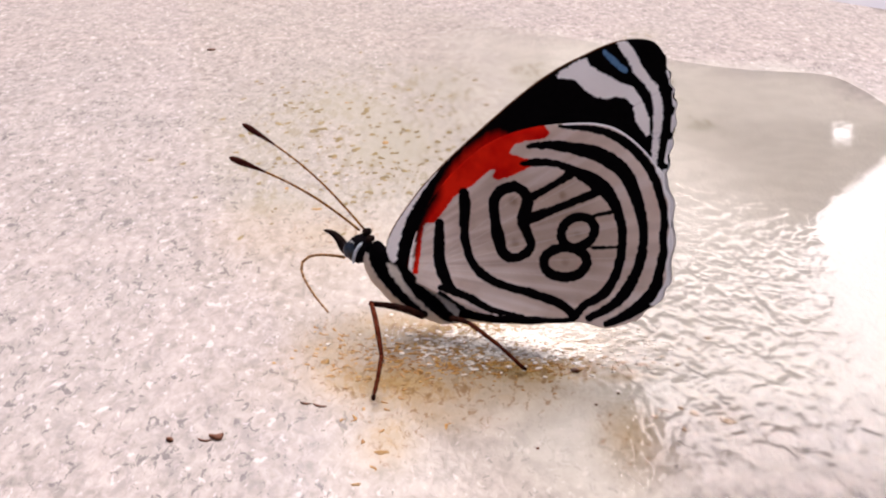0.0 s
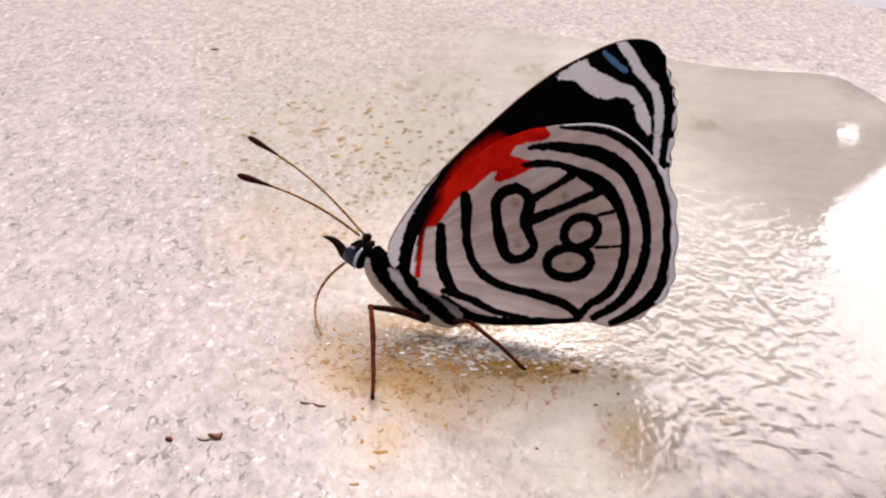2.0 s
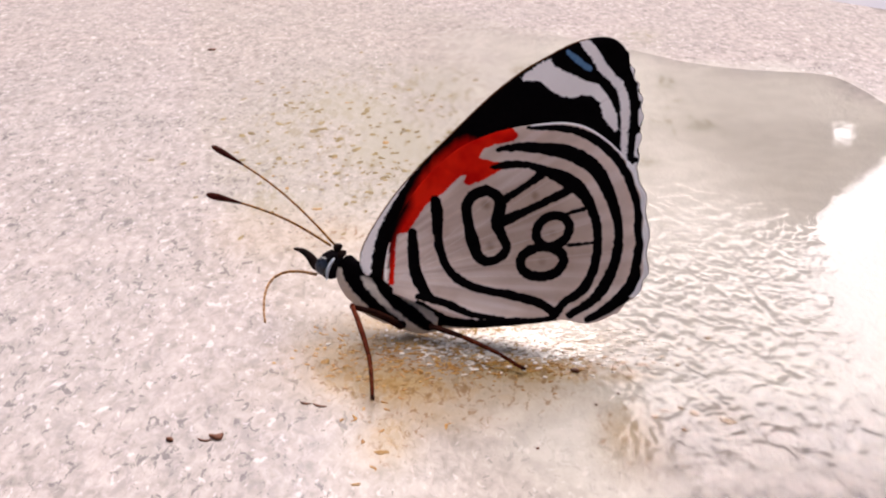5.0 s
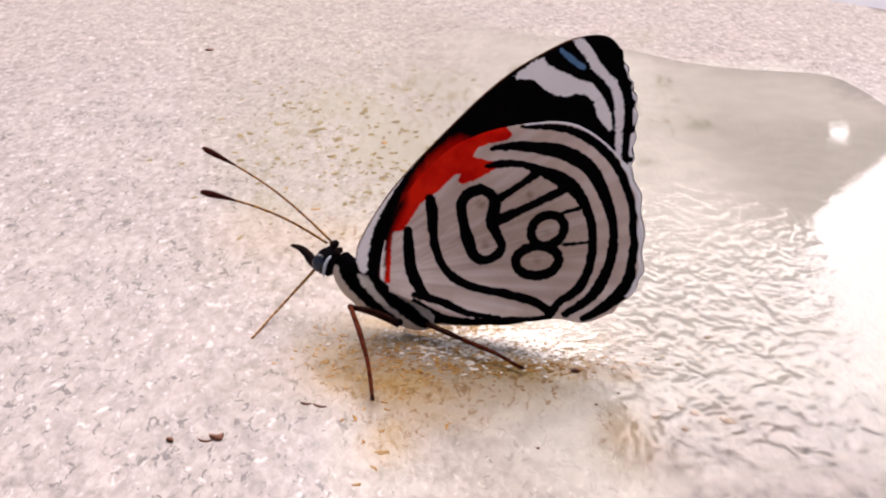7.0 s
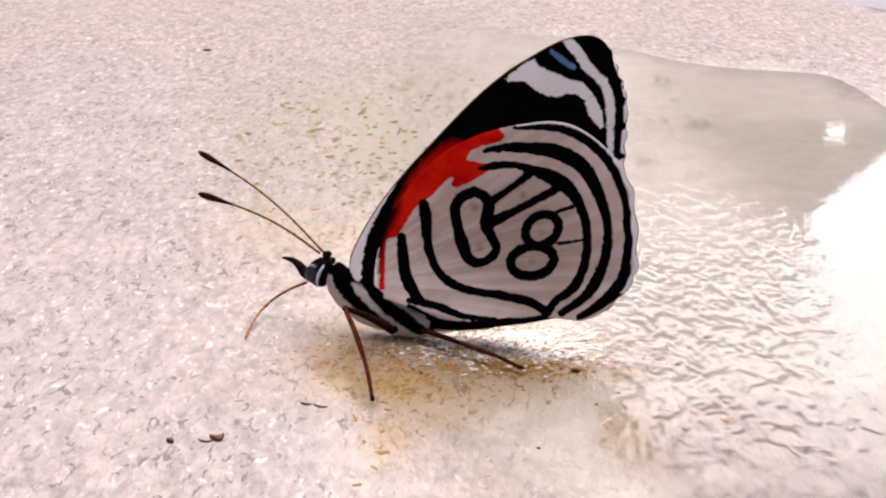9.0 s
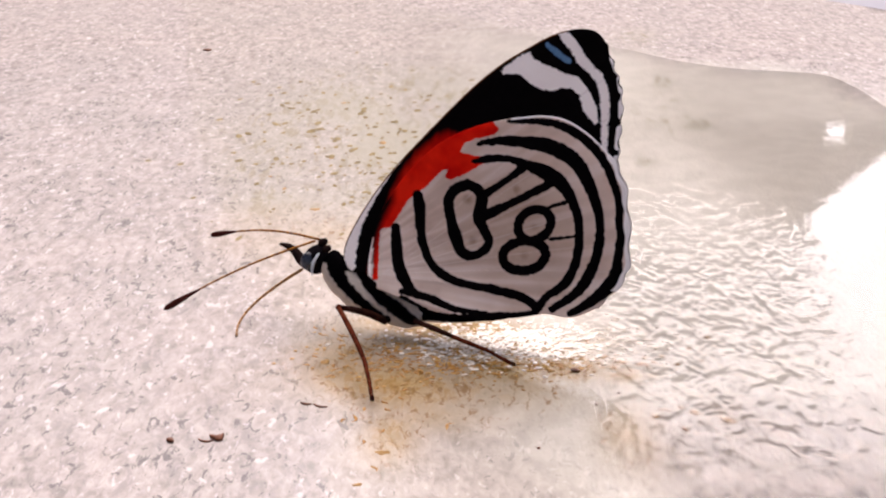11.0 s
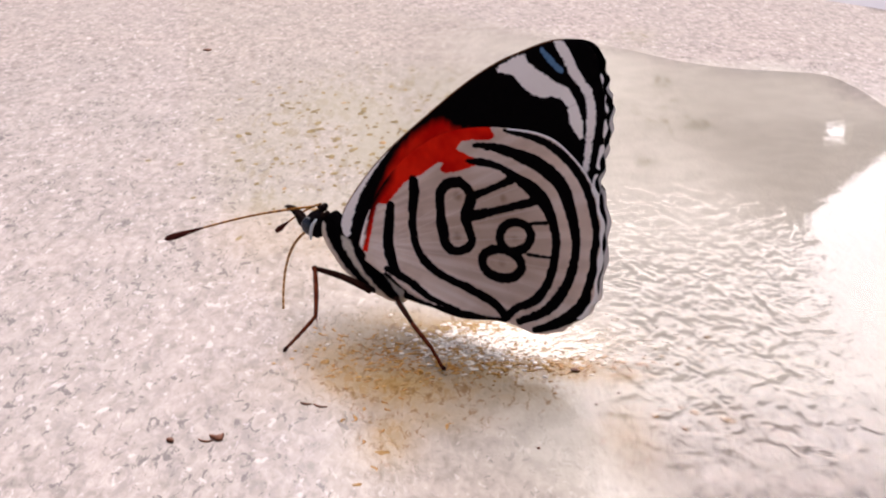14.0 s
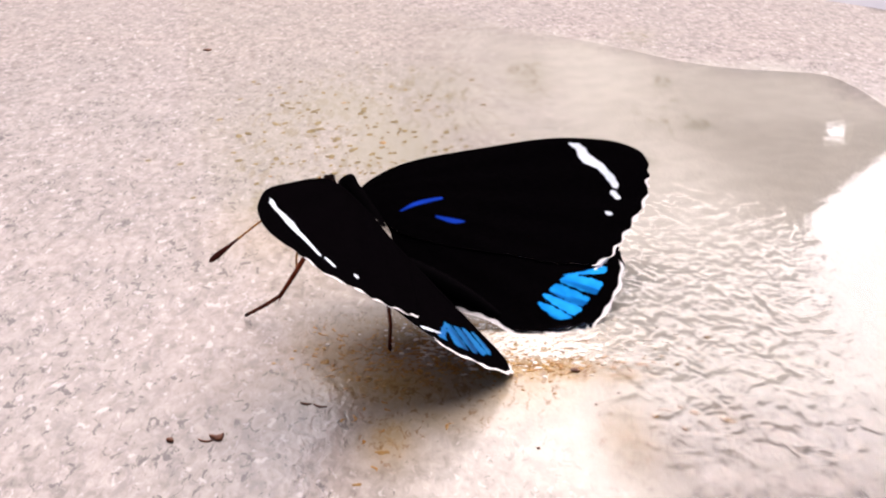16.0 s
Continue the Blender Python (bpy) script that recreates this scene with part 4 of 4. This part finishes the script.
for x, y, length, width, turn, bend, which in CRUMBS:
    mat, name, label = ((BROWN, "brown_crumb", "dark brown crumb lying on the stone"), (STAIN, "amber_flake", "amber flake lying on the wet stone"))[which]
    shape = flake_mesh(name, length, width, mat, x) if which else crumb_mesh(name, length, width, min(0.5 * width, 0.2), mat, bend, x)
    ob = tagged(new(name, shape), label, "crumb", group="crumbs on the stone")
    ob.matrix_world = pose(x * MM, y * MM, (rest_height((x, y))[0] - 0.004) * MM, 0, 0, turn)


def shred_mesh(seed):
    """A thin curled shred, tapered at both ends."""
    rnd = random.Random(seed)
    length, bow = rnd.uniform(0.35, 0.85), rnd.uniform(-0.28, 0.28)
    xs = np.linspace(-0.5, 0.5, 7)
    path = [(length * a, bow * (1 - 4 * a * a) * length + 0.06 * length * math.sin(9 * a), 0.03 + 0.05 * (1 - 4 * a * a)) for a in xs]
    v, f = tube(path, [0.02, 0.055, 0.085, 0.09, 0.08, 0.05, 0.02], 6)
    return mm_mesh("amber_shred", ([(p[0], p[1], 0.16 * p[2]) for p in v], f), [SHREDS[seed % 3]])


SHREDS = (AMBER, RUST, AMBER)
SHRED_MESHES = [shred_mesh(i) for i in range(9)]
rnd = random.Random(12)
# clusters: place in mm, spread in mm, count
for cx, cy, sx, sy, count in ((-1.6, 73.6, 2.0, 1.6, 34), (2.2, 75.6, 2.6, 1.3, 22), (7.0, 73.4, 2.8, 0.7, 16), (-5.6, 75.8, 1.7, 2.4, 24), (-3.0, 67.5, 1.6, 3.0, 12), (12.8, 67.5, 1.2, 2.0, 5)):
    for _ in range(count):
        x, y = rnd.gauss(cx, sx), rnd.gauss(cy, sy)
        ob = tagged(new("amber_shred", rnd.choice(SHRED_MESHES)), "thin curled amber shred lying on the wet stone", "crumb", group="shreds on the wet stone")
        ob.matrix_world = pose(x * MM, y * MM, (rest_height((x, y))[0] + 0.002) * MM, 0, 0, rnd.uniform(-180, 180))


# ---- how the butterfly moves ----
# seconds, place of the wing roots in mm, turn in degrees
BODY_START = [(0, -2.32, 79.68, 4.12, -14.2, 12.7, -25.5), (0.5, -2.18, 79.61, 3.95, -14.8, 12.1, -23.4), (1, -2.05, 79.65, 4.04, -16.2, 13.7, -23), (1.5, -2.22, 79.57, 3.86, -15.4, 12.1, -22.8), (2, -2.27, 79.57, 3.86, -15.1, 12.1, -23), (2.5, -2.7, 79.43, 3.49, -13.9, 9.4, -21.1), (3, -3.47, 79.39, 3.39, -14.2, 9.5, -21.1), (3.5, -3.97, 79.36, 3.34, -14.9, 9.4, -20.5), (4, -3.91, 79.36, 3.34, -15.2, 9.7, -20.4), (6.5, -4.1, 79.43, 3.5, -16.1, 11.3, -18.7), (7, -4.19, 79.46, 3.57, -11.7, 10.6, -20.1), (7.5, -4.5, 79.34, 3.29, -15, 10.7, -17.2), (8, -4.41, 79.33, 3.26, -17, 9.8, -19.3), (8.5, -4.42, 79.31, 3.21, -17, 9.3, -19.9), (9, -4.58, 79.26, 3.07, -16.8, 8.7, -18.4)]
BODY_END = [(9.2, -4.58, 79.26, 3.07, -16.8, 8.7, -18.4), (11.3, -4.98, 79.56, 3.83, -13.4, 9.7, -21.8), (11.5, -4.98, 79.56, 3.83, -13.4, 9.7, -21.8), (12, -4.43, 80.81, 4.78, -12.61, 20.88, -24.87), (12.5, -4.68, 81.9, 5.07, -12.26, 20.58, -34.5), (12.7, -5.18, 81.48, 5.55, -11.27, 25.96, -31.54), (12.8, -5.23, 80.97, 5.05, -10.73, 25.06, -30.3), (13, -5.01, 80.42, 5.74, -8.35, 23.38, -29.43), (13.2, -5.1, 81.47, 5.23, -4.93, 19.12, -33.39), (13.5, -5.1, 81.47, 5.23, -4.93, 19.12, -33.39), (14.1, -5.25, 81.47, 5.18, -4.93, 19.12, -33.39), (14.3, -5.23, 81.4, 5.26, -5.55, 18.98, -34.86), (14.5, -5.22, 81.42, 5.19, -4.97, 23.22, -33.27), (14.6, -5.08, 81.4, 4.65, -4.57, 23.25, -31.49), (14.8, -5.93, 81.51, 4.02, -5.07, 21.5, -28.54), (15, -5.96, 82.33, 5.14, -6.98, 23.64, -32.98), (15.3, -5.67, 82.91, 5.34, -7.67, 23.52, -37.62), (15.5, -5.42, 83.32, 5.54, -8.52, 23.44, -41.85), (15.7, -5.59, 83.67, 5.62, -7.72, 28.28, -42.31), (15.9, -4.72, 84.12, 5.92, -8.93, 27.93, -42.68), (16, -4.72, 84.42, 6.3, -6.89, 29.16, -41)]
# seconds, opening of the left and right wings and sweep of the left and right forewings in degrees
WINGS = [(0, 0.6, 0.6, -9.6, -9.6), (11.5, 0.6, 0.6, -9.6, -9.6), (12, 0.4, 1, -6.73, -6.89), (12.2, 0.4, 1.95, -4.76, -4.74), (12.3, 0.64, 3.24, -3.47, -3.17), (12.4, 3.28, 6.32, -2.18, -1.6), (12.5, 6.61, 10.1, -0.99, -0.14), (12.6, 13.1, 15.85, 1.39, 1.55), (12.7, 25.99, 28, 3.76, 3.25), (12.8, 40.99, 42.24, 4.82, 3.64), (12.9, 51.89, 52.33, 4.52, 2.34), (13, 50.01, 49.61, 4.32, 1.15), (13.1, 31.86, 33.21, -1.21, -2.98), (13.2, 7.93, 11, -6.74, -7.11), (13.3, 1.93, 5, -6.74, -7.11), (13.4, 0.43, 3.5, -6.74, -7.11), (13.5, 0.4, 1.6, -6.74, -7.11), (14, 0.4, 1.8, -6.74, -7.11), (14.2, 0.4, 3.4, -6.74, -7.11), (14.3, 4.11, 7.04, -4.76, -4.93), (14.4, 8.9, 12.04, -3.24, -2.33), (14.5, 16.37, 19.72, -1.62, 0.37), (14.6, 29.97, 32.95, 0.02, 1.55), (14.7, 41.87, 44.48, -0.54, 0.54), (14.8, 44.76, 47, -1.21, -0.58), (14.9, 29.07, 30.94, -1.87, -1.68), (15, 8.27, 9.76, -2.54, -2.8), (15.1, 3.71, 5.43, -2.14, -2.65), (15.2, 1.45, 3.41, -1.74, -2.51), (15.4, 1.52, 3.97, -0.95, -2.22), (15.5, 2.76, 5.45, -0.65, -2.17), (15.6, 10.91, 12.86, 1.94, -0.45), (15.7, 22.84, 24.07, 4.53, 1.27), (15.8, 42.48, 42.98, 5.23, 1.09), (15.9, 56.02, 55.79, 5.92, 0.91), (16, 68.46, 67.49, 5.11, -0.77)]
# seconds, azimuth and elevation of the antennae in the body's space
ANTENNA_L_START = [(0, -52, 17.5), (0.5, -55, 17.5), (1, -54, 17.5), (1.5, -53, 17.5), (2, -59, 15.5), (2.3, -74, 3.5), (2.5, -76, -13.5), (2.8, -68, -4.5), (3, -67, 0.5), (3.5, -63, 8.5), (4, -61, 11.5), (4.2, -61, 12.5), (6.3, -57, 15.5), (6.5, -57, 14.5), (7, -58, 16.5), (7.5, -58, 15.5), (8, -59, 13.5), (8.5, -60, 14.5), (9, -59, 16.5), (9.2, -59, 16.5)]
ANTENNA_L_END = [(11.3, -43, -40), (11.5, -48, -48), (11.8, -43.4, -29.8), (12, -48, -13), (12.2, -74.2, -23), (12.4, -83.4, -37), (12.5, -94, -40), (12.6, -74.4, -22.2), (12.7, -73.8, -5.4), (12.8, -62.2, 1.4), (12.9, -56.6, 2.2), (13, -59, 3), (13.1, -59, -8.4), (13.5, -77, -23), (14, -68, -12), (14.5, -92, -41), (14.6, -76.6, -21), (14.8, -76.8, -10), (14.9, -79.4, -31), (15, -87, -26), (15.2, -87.2, -16.6), (15.5, -89, -8), (15.6, -85.2, -0.6), (15.7, -83.4, 5.8), (15.8, -89.6, -3.8), (15.9, -96.8, -11.4), (16, -99, -21)]
ANTENNA_R_START = [(0, -10, 21.5), (0.5, -2, 20.5), (1, -2, 20.5), (1.5, -6, 21.5), (2, 2, 18.5), (2.3, 3, 19.5), (2.5, 8, 17.5), (2.8, 3, 16.5), (3, 1, 17.5), (3.5, -2, 20.5), (4, -3, 20.5), (4.2, -3, 21.5), (6.3, -1, 21.5), (6.5, -0, 20.5), (7, -4, 19.5), (7.5, 3, 19.5), (8, -3, 20.5), (8.5, -5, 22.5), (9, -6, 24.5), (9.2, -4, 23.5)]
ANTENNA_R_END = [(11.3, 26, -23), (11.5, 30, -26), (11.8, 48.6, -44), (12, 57, -28), (12.2, 62, -37.2), (12.4, 50, -28.4), (12.5, 47, -26), (12.6, 56.8, -36), (12.7, 68.6, -45), (12.8, 57.4, -33), (12.9, 54.2, -27), (13, 50, -22), (13.1, 48.2, -22.4), (13.5, 40, -26), (14, 42, -42), (14.5, 29, -50), (14.6, 32, -62.4), (14.8, 33, -31.2), (14.9, 39, -42.6), (15, 48, -54), (15.2, 54.6, -40.8), (15.5, 53, -45), (15.6, 49.4, -41), (15.7, 46.8, -37), (15.8, 54.2, -45), (15.9, 63.6, -52), (16, 65, -53)]
# seconds, nod of the head in degrees and its lift in mm
NOD = [(0.0, 5.0, 0.32), (11.9, 5.0, 0.32), (12.2, -4.0, -0.15), (15.5, -4.0, -0.15), (15.7, -12.0, -0.2), (15.9, -26.0, -0.6), (16.0, -32.0, -0.8)]
# seconds, and where the knee and the ankle of the left middle leg tend to, in mm
KNEE_LEFT = [(0, -4.34, 75.67, 2.78), (3.5, -5.43, 75.55, 2.67), (7, -5.63, 75.58, 2.61), (9, -5.95, 75.51, 2.55), (11.5, -6.38, 75.29, 2.72), (12.05, -5.41, 75.54, 2.43), (12.2, -7.6, 78.6, 3.3), (12.5, -7.81, 79, 3.42), (13, -8.08, 80.81, 2.98), (14.5, -8.41, 81.61, 2.64), (15, -9.31, 81.79, 2.86), (15.5, -8.06, 79.07, 3.34), (15.7, -8.4, 82, 3.4), (16, -8.84, 83.47, 3.25)]
ANKLE_LEFT = [(0, -3.57, 71.28, 1.42), (3.5, -4.2, 71.18, 1.62), (7, -4.27, 71.25, 1.55), (9, -4.42, 71.2, 1.62), (11.5, -4.45, 71.23, 1.53), (12.05, -4, 71.32, 1.1), (12.2, -7.8, 74.4, 2.1), (12.5, -7.92, 74.52, 2.14), (13, -7.87, 76.29, 1.89), (14.5, -8.21, 77.24, 1.05), (15, -8.48, 77.48, 1.27), (15.5, -7.96, 74.5, 2.43), (15.7, -10, 78.8, 1.9), (16, -10.31, 79.32, 1.73)]
# seconds, middle and tip of the feeding tube in the body's space
TONGUE_START = [(0, -6.82, 0, -3.26, -1.96, -2.11, -5.22), (0.5, -5.31, 0, -4.33, -1.2, -4.55, -5.52), (1, -6.76, 0, -3.3, -3.23, -3.41, -6.01), (1.5, -4.9, -0.47, -5.19, -2.47, -6.33, -6.27), (2, -5.23, 0, -4.69, -1.27, -5.38, -5.7), (2.3, -5.46, -0.58, -4.89, -2.89, -6.4, -5.89), (2.5, -5.52, -0.52, -4.59, -4.51, -6.95, -6.01), (2.8, -6.02, -0.66, -4.66, -4.04, -6.92, -5.89), (3, -5.39, -1.24, -4.67, -5.05, -6.21, -5.86), (3.5, -5.43, -0.85, -4.53, -5.37, -5.26, -5.7), (4, -6.1, -0.49, -4.59, -4.41, -6.5, -5.92), (4.2, -7.16, -0, -2.93, -3.97, -5.95, -5.73), (6.3, -6.92, -0, -3.23, -4.09, -3.6, -5.45), (6.5, -5.81, 0, -4.52, -3.99, -5.15, -5.91), (7, -5.79, -0.33, -4.77, -5.24, -6.66, -5.98), (7.5, -5.76, -0.8, -4.68, -3.73, -7.21, -5.99), (8, -6.19, -0.22, -4.52, -4.11, -6.14, -5.95), (8.5, -5.91, -0.2, -4.35, -5.24, -5.76, -5.94), (9, -6.67, 0, -4.14, -4.78, -6.74, -5.92), (9.2, -6.84, -0.36, -4.39, -4.94, -5.56, -5.63)]
TONGUE_END = [(11.3, -6.79, -1.11, -5.26, -4.85, -5.21, -5.92), (11.5, -6.94, 0, -3.11, -4.03, -3.4, -5.39), (11.8, -5.76, 0, -5.18, -2.74, -2.24, -6.14), (12, -5.19, 0, -5.29, -1.87, -2.18, -6.73), (12.2, -5.35, 0, -4.89, -2.83, -0.75, -7.15), (12.4, -5.31, 0, -7.33, -2.01, -2.39, -7.5), (12.5, -5.67, 0, -5.13, -3.72, 0, -7.87), (12.6, -4.99, -0, -5.07, -2.99, -0, -7.75), (12.7, -4.35, 0, -4.98, -2.3, 0, -7.61), (12.8, -3.94, 0, -5.45, -4.06, -0, -7.98), (12.9, -4.2, 0, -4.96, -4.16, 0, -7.82), (13, -4.45, 0, -4.47, -4.27, 0, -7.65), (13.1, -4.52, 0, -4.56, -3.81, -0, -7.52), (13.5, -4.88, 0, -4.98, -1.55, -0.5, -6.78), (14, -4.53, 0, -5.16, -1.79, -2.65, -7.3), (14.5, -4.11, 0, -6.25, -1.55, -3.3, -7.33), (14.6, -4.48, 0, -6.28, -2.38, -2.89, -7.17), (14.8, -4.44, 0, -4.62, -5.1, -1.15, -7.46), (14.9, -4.77, 0, -4.97, -4.51, -0.55, -7.99), (15, -5.11, 0, -5.36, -3.9, 0, -8.41), (15.2, -4.56, 0, -4.87, -2.3, 0, -6.97), (15.5, -3.88, 0, -4.92, -1.99, 0, -6.8), (15.6, -3.58, 0, -4.65, -1.68, 0, -6.5), (15.7, -3.31, 0, -4.36, -1.4, 0, -6.19), (15.8, -3.23, 0, -4.58, -0.78, 0, -6.01), (15.9, -3.15, 0, -4.8, -0.15, 0, -5.84), (16, -3.04, -0, -7.56, -2.14, -0, -8.28)]
# seconds and place of each foot in mm
FOOT_MID_LEFT = [(0, -3.97, 68.68, 0.05), (12.05, -4.06, 68.58, 0.05), (12.12, -6.87, 72.67, 1.2), (12.2, -10.02, 74.41, 0.05), (12.5, -10.02, 74.41, 0.05), (13, -9.69, 74.88, 0.05), (15.52, -9.63, 75.03, 0.05), (15.6, -10.76, 76.61, 3.0), (15.68, -12.64, 80.07, 0.05), (16, -12.64, 80.07, 0.05)]
FOOT_HIND_LEFT = [(0, 4.83, 72.45, 0), (11.8, 4.7, 72.45, 0), (11.9, 2.58, 73.42, 1), (12, 0.13, 72.3, 0), (15.2, 0.03, 72.3, 0), (15.3, -1.51, 74.18, 1), (15.4, -3.25, 75.1, 0), (16, -3.25, 75.1, 0)]
FOOT_MID_RIGHT = [(0, 5.2, 86.5, 0), (12, 5.2, 86.5, 0), (12.2, 1.5, 88, 0), (15.5, 1.5, 88, 0), (15.7, -1, 90.5, 0), (16, -1, 90.5, 0)]
FOOT_HIND_RIGHT = [(0, 9, 84.5, 0), (11.8, 9, 84.5, 0), (12, 7, 85, 0), (15.2, 7, 85, 0), (15.4, 4.5, 86, 0), (16, 4.5, 86, 0)]


def at(rows, t):
    """Values between rows, eased."""
    ts = [r[0] for r in rows]
    if t <= ts[0]:
        return np.array(rows[0][1:], float)
    for a, b in zip(rows[:-1], rows[1:]):
        if t <= b[0]:
            k = (t - a[0]) / (b[0] - a[0])
            return np.array(a[1:], float) * (1 - k) + np.array(b[1:], float) * k
    return np.array(rows[-1][1:], float)


def along(root, way, up):
    """A pose at root whose x axis points along way and whose z axis leans to up."""
    x = Vector(way).normalized()
    y = Vector(up).cross(x).normalized()
    z = x.cross(y)
    m = Matrix((x, y, z)).transposed().to_4x4()
    m.translation = Vector(root) * MM
    return m


def two_bones(hip, foot, a, b, pole):
    """The knee between hip and foot for two lengths, bent towards pole."""
    hip, foot, pole = Vector(hip), Vector(foot), Vector(pole)
    d = foot - hip
    l = min(max(d.length, abs(a - b) + 0.05), a + b - 0.02)
    d = d.normalized()
    k = (a * a - b * b + l * l) / (2 * l)
    h = math.sqrt(max(a * a - k * k, 0))
    side = (pole - d * pole.dot(d)).normalized()
    return hip + d * k + side * h, hip + d * l


def motions():
    body_rows = BODY_START + BODY_END
    tongue_rows = TONGUE_START + TONGUE_END
    ants = ((ANT_LEFT, -1, ANTENNA_L_START + ANTENNA_L_END), (ANT_RIGHT, 1, ANTENNA_R_START + ANTENNA_R_END))
    feet = {("mid", -1): FOOT_MID_LEFT, ("hind", -1): FOOT_HIND_LEFT, ("mid", 1): FOOT_MID_RIGHT, ("hind", 1): FOOT_HIND_RIGHT}
    times = [round(0.1 * i, 1) for i in range(161)]
    paths = {}

    def note(ob, t, m):
        paths.setdefault(ob, []).append((t, m))

    for t in times:
        x, y, z, rx, ry, rz = at(body_rows, t)
        root = pose(x * MM, y * MM, z * MM, rx, ry, rz)
        note(butterfly, t, root)
        left, right, left_sweep, right_sweep = at(WINGS, t)
        for s, pair, opening, sweep in ((-1, LEFT, left, left_sweep), (1, RIGHT, right, right_sweep)):
            note(pair["hind"], t, pose(0, 0, 0, -s * opening))
            note(pair["fore"], t, pose(0, 0, 0, -s * opening) @ pose(0, 0, 0, 0, -sweep))
        turn, lift = at(NOD, t)
        lifted = NECK + Vector((0, 0, lift))
        nod = pose(0, 0, 0, 0, turn)
        nod.translation = lifted * MM
        note(HEAD, t, nod)

        def on_head(p):
            return tuple(lifted + nod.to_3x3() @ (Vector(p) - NECK))

        for ob, s, rows in ants:
            az, el = (radians(v) for v in at(rows, t))
            way = (-math.cos(az) * math.cos(el), math.sin(az) * math.cos(el), math.sin(el))
            note(ob, t, along(on_head((-3.6, s * 0.35, 0.2)), way, (0.25, s * 0.3, 1)))
        row = at(tongue_rows, t)
        p0, mid, p2 = np.array(on_head(TONGUE_ROOT)), row[:3], row[3:]
        p1 = 2 * mid - 0.5 * (p0 + p2)
        curve = [(1 - k) ** 2 * p0 + 2 * k * (1 - k) * p1 + k * k * p2 for k in np.linspace(0, 1, 60)]
        here = p0
        way = curve[1] - curve[0]
        for ob in TONGUE_LINKS:
            ahead = [i for i, c in enumerate(curve) if np.linalg.norm(c - here) >= LINK]
            if ahead:
                way = curve[ahead[0]] - here
                curve = curve[ahead[0]:]
            else:
                curve = []
            note(ob, t, along(here, way, (0.1, 1, 0.1)))
            here = here + way / np.linalg.norm(way) * LINK
        back = root.inverted()
        for (kind, s), rows in feet.items():
            foot = back @ (Vector(at(rows, t)) * MM) / MM
            if kind == "mid":
                hip = Vector((HIP_MID[0], s * HIP_MID[1], HIP_MID[2]))
                if s < 0:
                    knee, ankle = (back @ (Vector(at(r, t)) * MM) / MM for r in (KNEE_LEFT, ANKLE_LEFT))
                else:
                    knee = hip.lerp(foot, 0.35) + Vector((-1.2, 1.0, 1.6))
                    ankle = hip.lerp(foot, 0.7) + Vector((-0.6, 0.8, 0.4))
                knee = hip + (knee - hip).normalized() * FEMUR_MID
                bent = ankle - knee.lerp(foot, 0.5)
                ankle, end = two_bones(knee, foot, TIBIA_MID, TARSUS_MID, bent)
                femur, tibia, tarsus = LEGS[kind, s]
                note(femur, t, along(hip, knee - hip, (0, 0.2, 1)))
                note(tibia, t, along(knee, ankle - knee, (1, 0, 0.4)))
                note(tarsus, t, along(ankle, end - ankle, (1, 0, 0.4)))
                continue
            hip = Vector((HIP_HIND[0], s * HIP_HIND[1], HIP_HIND[2]))
            pole = (0.2, s * 0.9, 0.5)
            knee, end = two_bones(hip, foot, FEMUR_HIND, SHIN_HIND, pole)
            femur, tibia = LEGS[kind, s]
            note(femur, t, along(hip, knee - hip, pole))
            note(tibia, t, along(knee, end - knee, (1, 0, 0.4)))
    for ob, rows in paths.items():
        walk(ob, rows)


motions()
